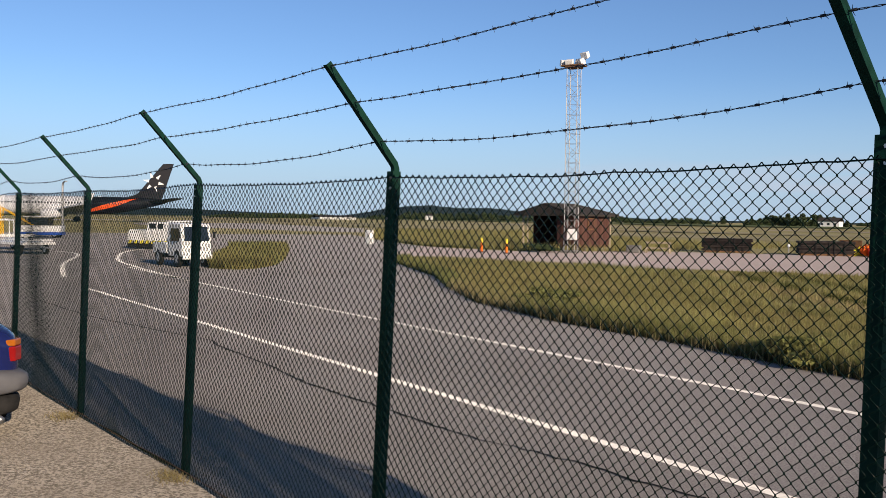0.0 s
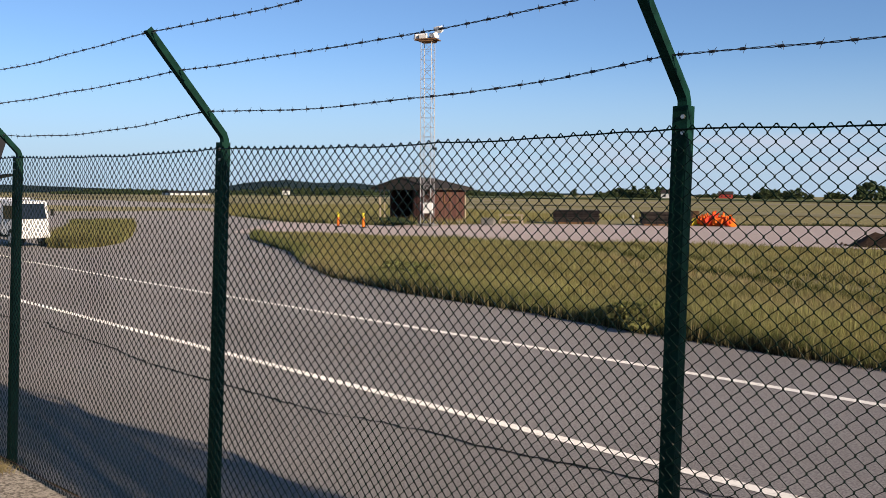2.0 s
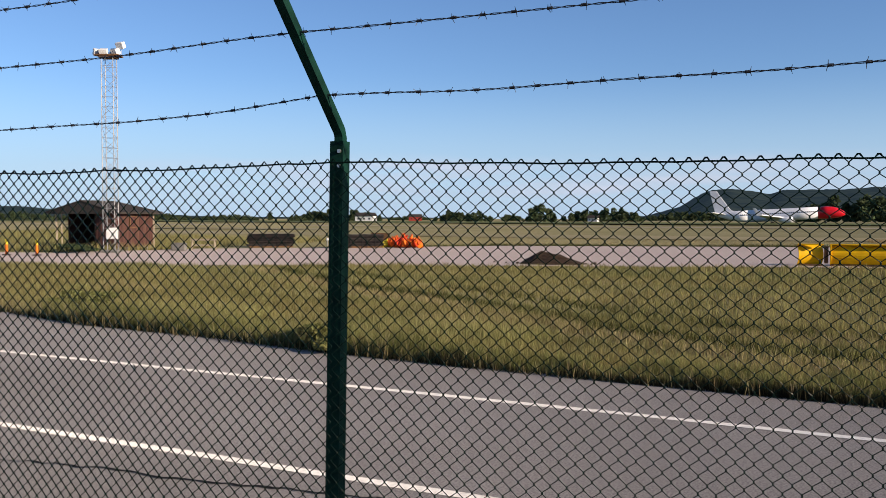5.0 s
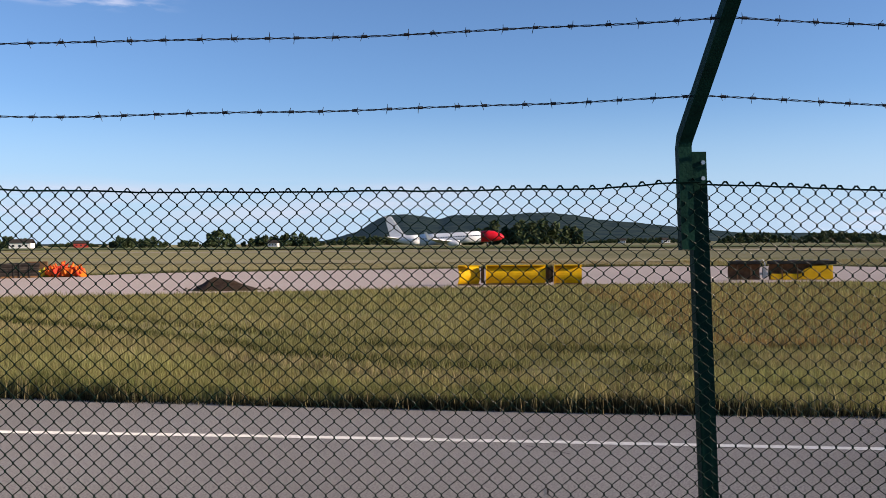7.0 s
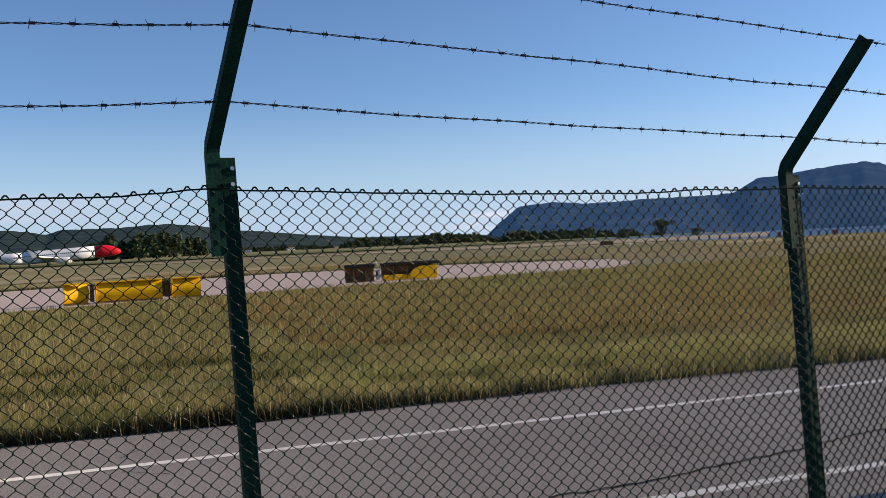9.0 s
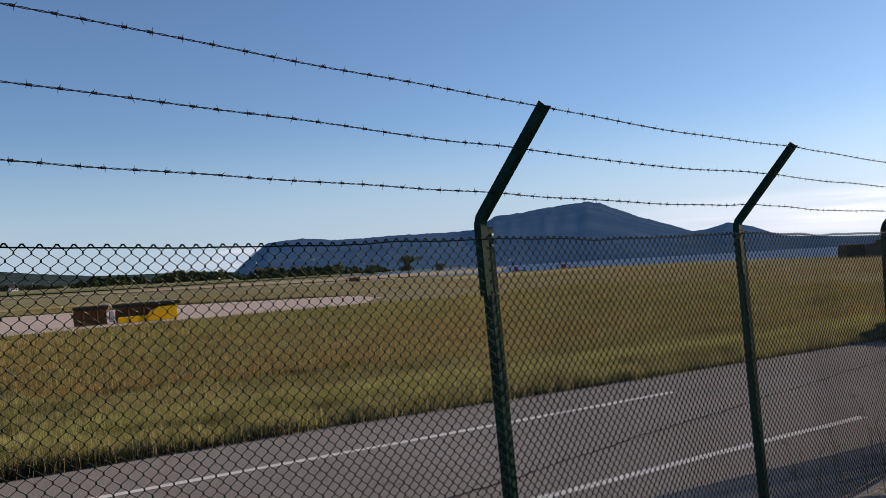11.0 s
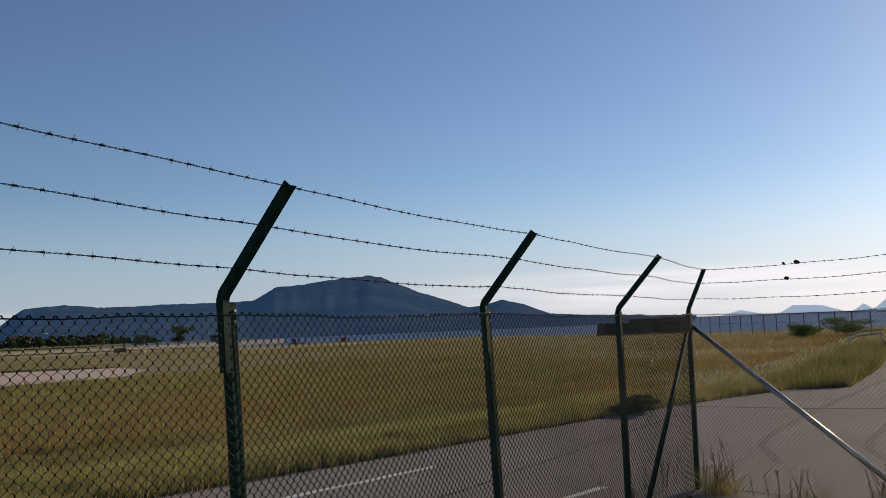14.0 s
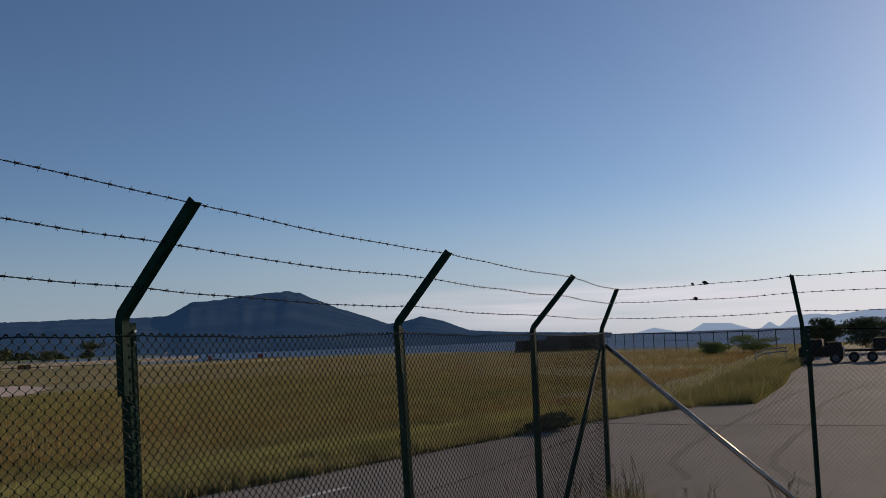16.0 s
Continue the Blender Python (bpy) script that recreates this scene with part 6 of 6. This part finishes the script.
# ---- aircraft ----
def airliner(name, loc, rz, label, nose_mat, tail_mat, livery, ry=0):
    """Nose along +x, origin on the ground under the middle; about 39 m long."""
    t = thing(name, pose(*loc, 0, ry, rz), label, "airliner", "airliners")
    R, zc = 1.9, 3.35
    mid = [(-9.0, R, R, zc), (-4, R, R, zc), (6, R, R, zc), (11.6, R, R, zc)]
    nose = [(11.6, R, R, zc), (14.2, R, R, zc), (16.2, 1.72, 1.72, zc - 0.1), (17.8, 1.3, 1.3, zc - 0.32), (18.9, 0.75, 0.72, zc - 0.5), (19.4, 0.2, 0.2, zc - 0.6)]
    tail = [(-9.0, R, R, zc), (-12, 1.75, 1.72, zc + 0.18), (-15, 1.25, 1.3, zc + 0.55), (-18, 0.6, 0.72, zc + 0.95), (-19.6, 0.25, 0.3, zc + 1.15)]
    if livery:
        mid[0] = (-4.0, R, R, zc)
        mid.pop(1)
        tail = [(-4.0, R, R, zc), (-9, 1.78, 1.76, zc + 0.14), (-12, 1.5, 1.5, zc + 0.38), (-15, 1.1, 1.15, zc + 0.7), (-18, 0.6, 0.68, zc + 1.0), (-19.6, 0.25, 0.3, zc + 1.15)]
    part("fuselage", Geo().lathe_x(mid, 28), M_GREYPAINT, t, smooth=True)
    part("nose", Geo().lathe_x(nose, 28), nose_mat, t, "painted nose", smooth=True)
    part("tail_cone", Geo().lathe_x(tail, 28), tail_mat, t, smooth=True)
    part("cockpit_window", Geo().box((17.3, 0, zc + 0.62), (0.9, 1.7, 0.38)), M_GLASS, t, "dark cockpit glass", bevel=0.05)
    fin_line = [(-10.8, 0, zc + 1.6), (-13.6, 0, zc + 2.6), (-18.8, 0, zc + 9.1), (-21.0, 0, zc + 9.2), (-18.4, 0, zc + 1.0)] if livery else [(-12.5, 0, zc + 1.5), (-14.3, 0, zc + 2.4), (-18.3, 0, zc + 8.6), (-20.6, 0, zc + 8.7), (-19.0, 0, zc + 1.1)]
    fin = part("fin", Geo().plate(fin_line, 0.36, (0, 1, 0)), tail_mat, t, "swept tail fin", bevel=0.1)
    for y in (-1, 1):
        part("stabiliser", Geo().plate([(-15.6, y * 0.6, zc + 1.0), (-20.6 if livery else -18.9, y * 7.0, zc + 1.7), (-22.4 if livery else -20.2, y * 7.0, zc + 1.7), (-19.4, y * 0.5, zc + 1.0)], 0.2, (0, 0, 1)), tail_mat if livery else M_GREYPAINT, t, "tailplane")
        wing = part("wing", Geo().plate([(3.6, y * 1.5, zc - 1.2), (-3.4, y * 16.4, zc + 0.1), (-5.0, y * 16.6, zc + 0.15), (-3.2, y * 5.5, zc - 0.8), (-3.4, y * 1.5, zc - 1.2)], 0.32, (0, 0, 1)), M_GREYPAINT, t, "swept wing")
        part("winglet", Geo().plate([(-3.5, y * 16.4, zc + 0.1), (-5.2, y * 17.0, zc + 2.3), (-6.0, y * 17.0, zc + 2.3), (-5.0, y * 16.5, zc + 0.1)], 0.12, (0, 1, 0)), M_GREYPAINT, wing, "upturned winglet")
        eng = part("engine", Geo().lathe_x([(0.2, 0.55, 0.55, 0), (1.4, 0.9, 0.9, 0), (3.6, 0.98, 0.98, 0), (4.4, 0.85, 0.85, 0)], 18), M_GREYPAINT, t, "engine nacelle", smooth=True, m=pose(-0.4 + 0.6, y * 4.9, zc - 1.7))
        # A dark disc paints the shade inside the intake.
        part("intake", Geo().lathe_x([(4.3, 0.75, 0.75, 0), (4.42, 0.75, 0.75, 0)], 18), M_DARK, eng, "intake disc painted dark for its inner shade")
        for k in range(44):
            part("window", Geo().box((-11 + k * 0.56, y * (R - 0.01 if k > 3 else R - 0.06), zc + 0.5), (0.26, 0.04, 0.36)), M_GLASS, t)
        gear = part("main_gear", Geo().tube([(-1.8, y * 2.8, 0.5), (-1.8, y * 2.6, zc - 1.3)], 0.12, 8), M_PIPE, t, "landing gear leg")
        part("tyre", Geo().tube([(-1.8, y * 2.8 - 0.3, 0.55), (-1.8, y * 2.8 + 0.3, 0.55)], 0.55, 16), M_RUBBER, gear, "black tyre")
    gear = part("nose_gear", Geo().tube([(13.6, 0, 0.4), (13.8, 0, zc - 1.7)], 0.1, 8), M_PIPE, t, "nose gear leg")
    part("tyre", Geo().tube([(13.6, -0.25, 0.36), (13.6, 0.25, 0.36)], 0.36, 14), M_RUBBER, gear, "black tyre")
    if livery:
        for y in (-1, 1):
            vs, N = [], 16
            for i in range(N + 1):
                u = i / N
                x = -3.6 - 9.6 * u
                r = float(np.interp(-x, [4, 9, 12, 15], [R, 1.78, 1.5, 1.1]))
                c = float(np.interp(-x, [4, 9, 12, 15], [0, 0.14, 0.38, 0.7]))
                half = 0.62 * math.sin(math.pi * (0.12 + 0.86 * u)) ** 0.6
                for k in (-1, -0.5, 0, 0.5, 1):
                    dz = max(-0.97, min(0.97, (-1.35 + 2.35 * u ** 0.8 + half * k) / r))
                    vs.append((x - 0.5 * k, y * (r * math.sqrt(1 - dz * dz) + 0.05), zc + c + dz * r))
            fs = [(i * 5 + k, i * 5 + k + 1, i * 5 + k + 6, i * 5 + k + 5) for i in range(N) for k in range(4)]
            part("livery_band", Geo().add(vs, fs), M_ORANGEPAINT, t, "orange livery band", smooth=True)
            for k in range(6):
                a = k * 1.05 + 0.2
                cx, cz = -16.9, zc + 5.2
                pts = [(cx + math.cos(a + d) * r, y * 0.2, cz + math.sin(a + d) * r) for d, r in ((-0.3, 1.05), (0.0, 2.2), (0.3, 1.05))]
                part("emblem", Geo().plate(pts, 0.03, (0, 1, 0)), M_WHITE, fin, "white pointed emblem shape")
    return t


# rolling airliner far across the field, and one parked at the stand
airliner("airliner", (-7.4, 296.0, -0.4), -2, "white airliner with a bright red nose on the far runway", M_RED, M_GREYPAINT, False, ry=-3)
airliner("airliner", (-190.0, 52.4, 0.0), 250, "white parked airliner with a black and orange tail", M_GREYPAINT, M_BLACKPAINT, True)


# ---- lamp post, far houses, bunker ----
def street_lamp(loc, h):
    t = thing("street_lamp", pose(*loc), "slim grey lamp post on the apron", "lamp post")
    part("pole", Geo().tube([(0, 0, 0), (0, 0, h - 0.5), (0.25, 0, h - 0.1), (0.9, 0, h)], [0.13, 0.11, 0.1, 0.08], 8), M_GALV, t)
    part("lamp_head", Geo().box((1.1, 0, h), (0.6, 0.22, 0.12)), M_GALV, t, "lamp head", bevel=0.03)
    part("base", Geo().box((0, 0, 0.25), (0.4, 0.4, 0.5)), M_CONC, t, "concrete foot", bevel=0.03)


street_lamp((1.2 - 107 * math.sin(radians(74.2)), 107 * math.cos(radians(74.2)) - 2.7, 0), 5.3)


def house(az, dist, w, h, mat, label):
    x, y = dist * math.sin(radians(az)), dist * math.cos(radians(az))
    t = thing("house", pose(x, y, 0, 0, 0, -az + rng.uniform(-25, 25)), label, "house", "far houses")
    part("wall", Geo().box((0, 0, h / 2), (w, w * 0.7, h)), mat, t)
    o, rise = 0.4, min(1.8, w * 0.32, h)
    g = Geo().sweep(None, [[(sx * (w / 2 + o), -w * 0.35 - o, h), (sx * (w / 2 + o), 0, h + rise), (sx * (w / 2 + o), w * 0.35 + o, h), (sx * (w / 2 + o), 0, h + rise - 0.4)] for sx in (-1, 1)])
    part("roof", g, M_ROOF, t, "dark pitched roof")
    for k in (-1, 0, 1):
        part("window", Geo().box((k * w * 0.3, -w * 0.355, h * 0.55), (w * 0.12, 0.06, h * 0.35)), M_GLASS, t)


for _az, _d, _w, _h, _m, _lb in ((-27.4, 430, 9, 2.6, M_HOUSEW, "white house with a dark roof beside far trees"), (-24.2, 560, 8, 2.4, M_HOUSER, "small red house far across the airfield"),
                                 (-12.7, 455, 5, 1.8, M_HOUSEW, "small white hut before far trees"), (27.2, 330, 7, 2.3, M_HOUSEW, "white hut before the far tree belt"),
                                 (-58.2, 520, 22, 1.2, M_HOUSEW, "long white building far beyond the apron"), (-52.0, 620, 4.5, 3.0, M_HOUSEW, "white house among dark hill trees"),
                                 (9.6, 600, 5, 1.8, M_HOUSEW, "pale house below the wooded hill"), (12.3, 620, 5, 2.0, M_HOUSEW, "pale house below the wooded hill")):
    house(_az, _d, _w, _h, _m, _lb)


def bunker(loc, rz):
    t = thing("earth_bunker", pose(*loc, 0, 0, rz), "low dark concrete shelter at the shore edge of the field", "shelter")
    part("wall", Geo().plate([(-5.6, 0, -0.3), (5.6, 0, -0.3), (5.4, 0, 1.7), (-1.4, 0, 1.75), (-1.6, 0, 1.45), (-5.4, 0, 1.5)], 4.0, (0, 1, 0)), M_SHELTER, t, bevel=0.08)
    part("roof_slab", Geo().box((2.0, 0, 1.8), (7.2, 4.4, 0.16)), M_ROOF, t, "dark roof slab", bevel=0.03)
    # Flat dark panels paint the shade inside the openings.
    part("opening", Geo().box((-3.6, -2.01, 0.75), (1.8, 0.06, 1.3)), M_DARK, t, "opening painted dark for its inner shade")
    part("opening", Geo().box((2.8, -2.01, 0.8), (3.2, 0.06, 1.2)), M_DARK, t, "opening painted dark for its inner shade")


bunker((105.0, 45.6, -0.1), -62)


def pier(az, dist, w):
    x, y = dist * math.sin(radians(az)), dist * math.cos(radians(az))
    t = thing("shore_jetty", pose(x, y, 0, 0, 0, -az), "low dark jetty with a small hut out on the water", "jetty", "jetties on the water")
    part("deck", Geo().box((0, 0, -5.2), (w, 3, 0.6)), M_RUST, t)
    for k in range(6):
        part("pile", Geo().tube([(-w / 2 + (k + 0.5) * w / 6, 0, -8.5), (-w / 2 + (k + 0.5) * w / 6, 0, -5)], 0.3, 6), M_BARK, t)
    part("hut", Geo().box((-w * 0.25, 0, -3.9), (w * 0.2, 2.5, 2.0)).box((-w * 0.25, 0, -2.8), (w * 0.24, 3.0, 0.25)), M_HOUSER, t, "dark red hut")


pier(46.5, 520, 16)
pier(43.2, 540, 9)


# ---- small field things ----
def field_light(loc):
    t = thing("runway_edge_light", pose(*loc), "small white edge light on a short stem", "edge light", "edge lights in the field")
    part("stem", Geo().tube([(0, 0, -0.05), (0, 0, 0.4)], 0.04, 6), M_GALV, t)
    part("lens", Geo().tube([(0, 0, 0.38), (0, 0, 0.55)], [0.1, 0.06], 8), M_WHITE, t, "white lens")


for _x, _y in ((-28.5, 49.5), (60, 84)):
    field_light((_x, _y, 0))


def sign_board(loc, rz):
    t = thing("field_sign", pose(*loc, 0, 0, rz), "low dark airfield sign board on short legs", "sign board")
    part("board", Geo().box((0, 0, 0.55), (1.4, 0.12, 0.5)), M_RUST, t, bevel=0.02)
    for x in (-0.5, 0.5):
        part("leg", Geo().tube([(x, 0, -0.05), (x, 0, 0.35)], 0.03, 6), M_GALV, t)


sign_board((62.0, 92.0, 0), -20)
sign_board((-27.0, 54.5, 0), 10)


# ---- far fence on the shore side ----
def shore_fence(a, b, n, h):
    t = thing("perimeter_fence", Matrix(), "thin far wire fence with dark posts along the shore", "fence")
    a, b = Vector(a), Vector(b)
    for k in range(n):
        p = a.lerp(b, k / (n - 1))
        part("post", Geo().tube([p - Vector((0, 0, 0.1)), p + Vector((0, 0, h + rng.uniform(-0.03, 0.03)))], 0.035, 6), M_DARK, t)
    for z in (0.55, 0.95, 0.99):
        part("wire", Geo().tube([a + Vector((0, 0, h * z)), b + Vector((0, 0, h * z))], 0.012, 5), M_DARK, t)


shore_fence((112.0, 50.0, 0), (72.0, 9.4, 0), 25, 1.75)


# ---- scraps caught on the corner wires ----
def scrap(i, frac, u, size, label):
    l0, b0, t0 = arm_points(i)
    l1, b1, t1 = arm_points(i + 1)
    p = b0.lerp(t0, frac).lerp(b1.lerp(t1, frac), u)
    V, F = leaf_cloud([tuple(p)], [(0.02, size * 0.5, size * 0.35)], 26, size * 0.24)
    tagged(new("wire_scrap", quick_mesh("wire_scrap", V, F, M_RAG)), label, "scrap", "scraps on the barbed wire")


scrap(CORNER, 0.97, 0.55, 0.06, "torn dark plastic scrap caught on barbed wire")
scrap(CORNER, 0.97, 0.48, 0.035, "torn dark plastic scrap caught on barbed wire")
scrap(CORNER, 0.63, 0.50, 0.055, "torn dark plastic scrap caught on barbed wire")
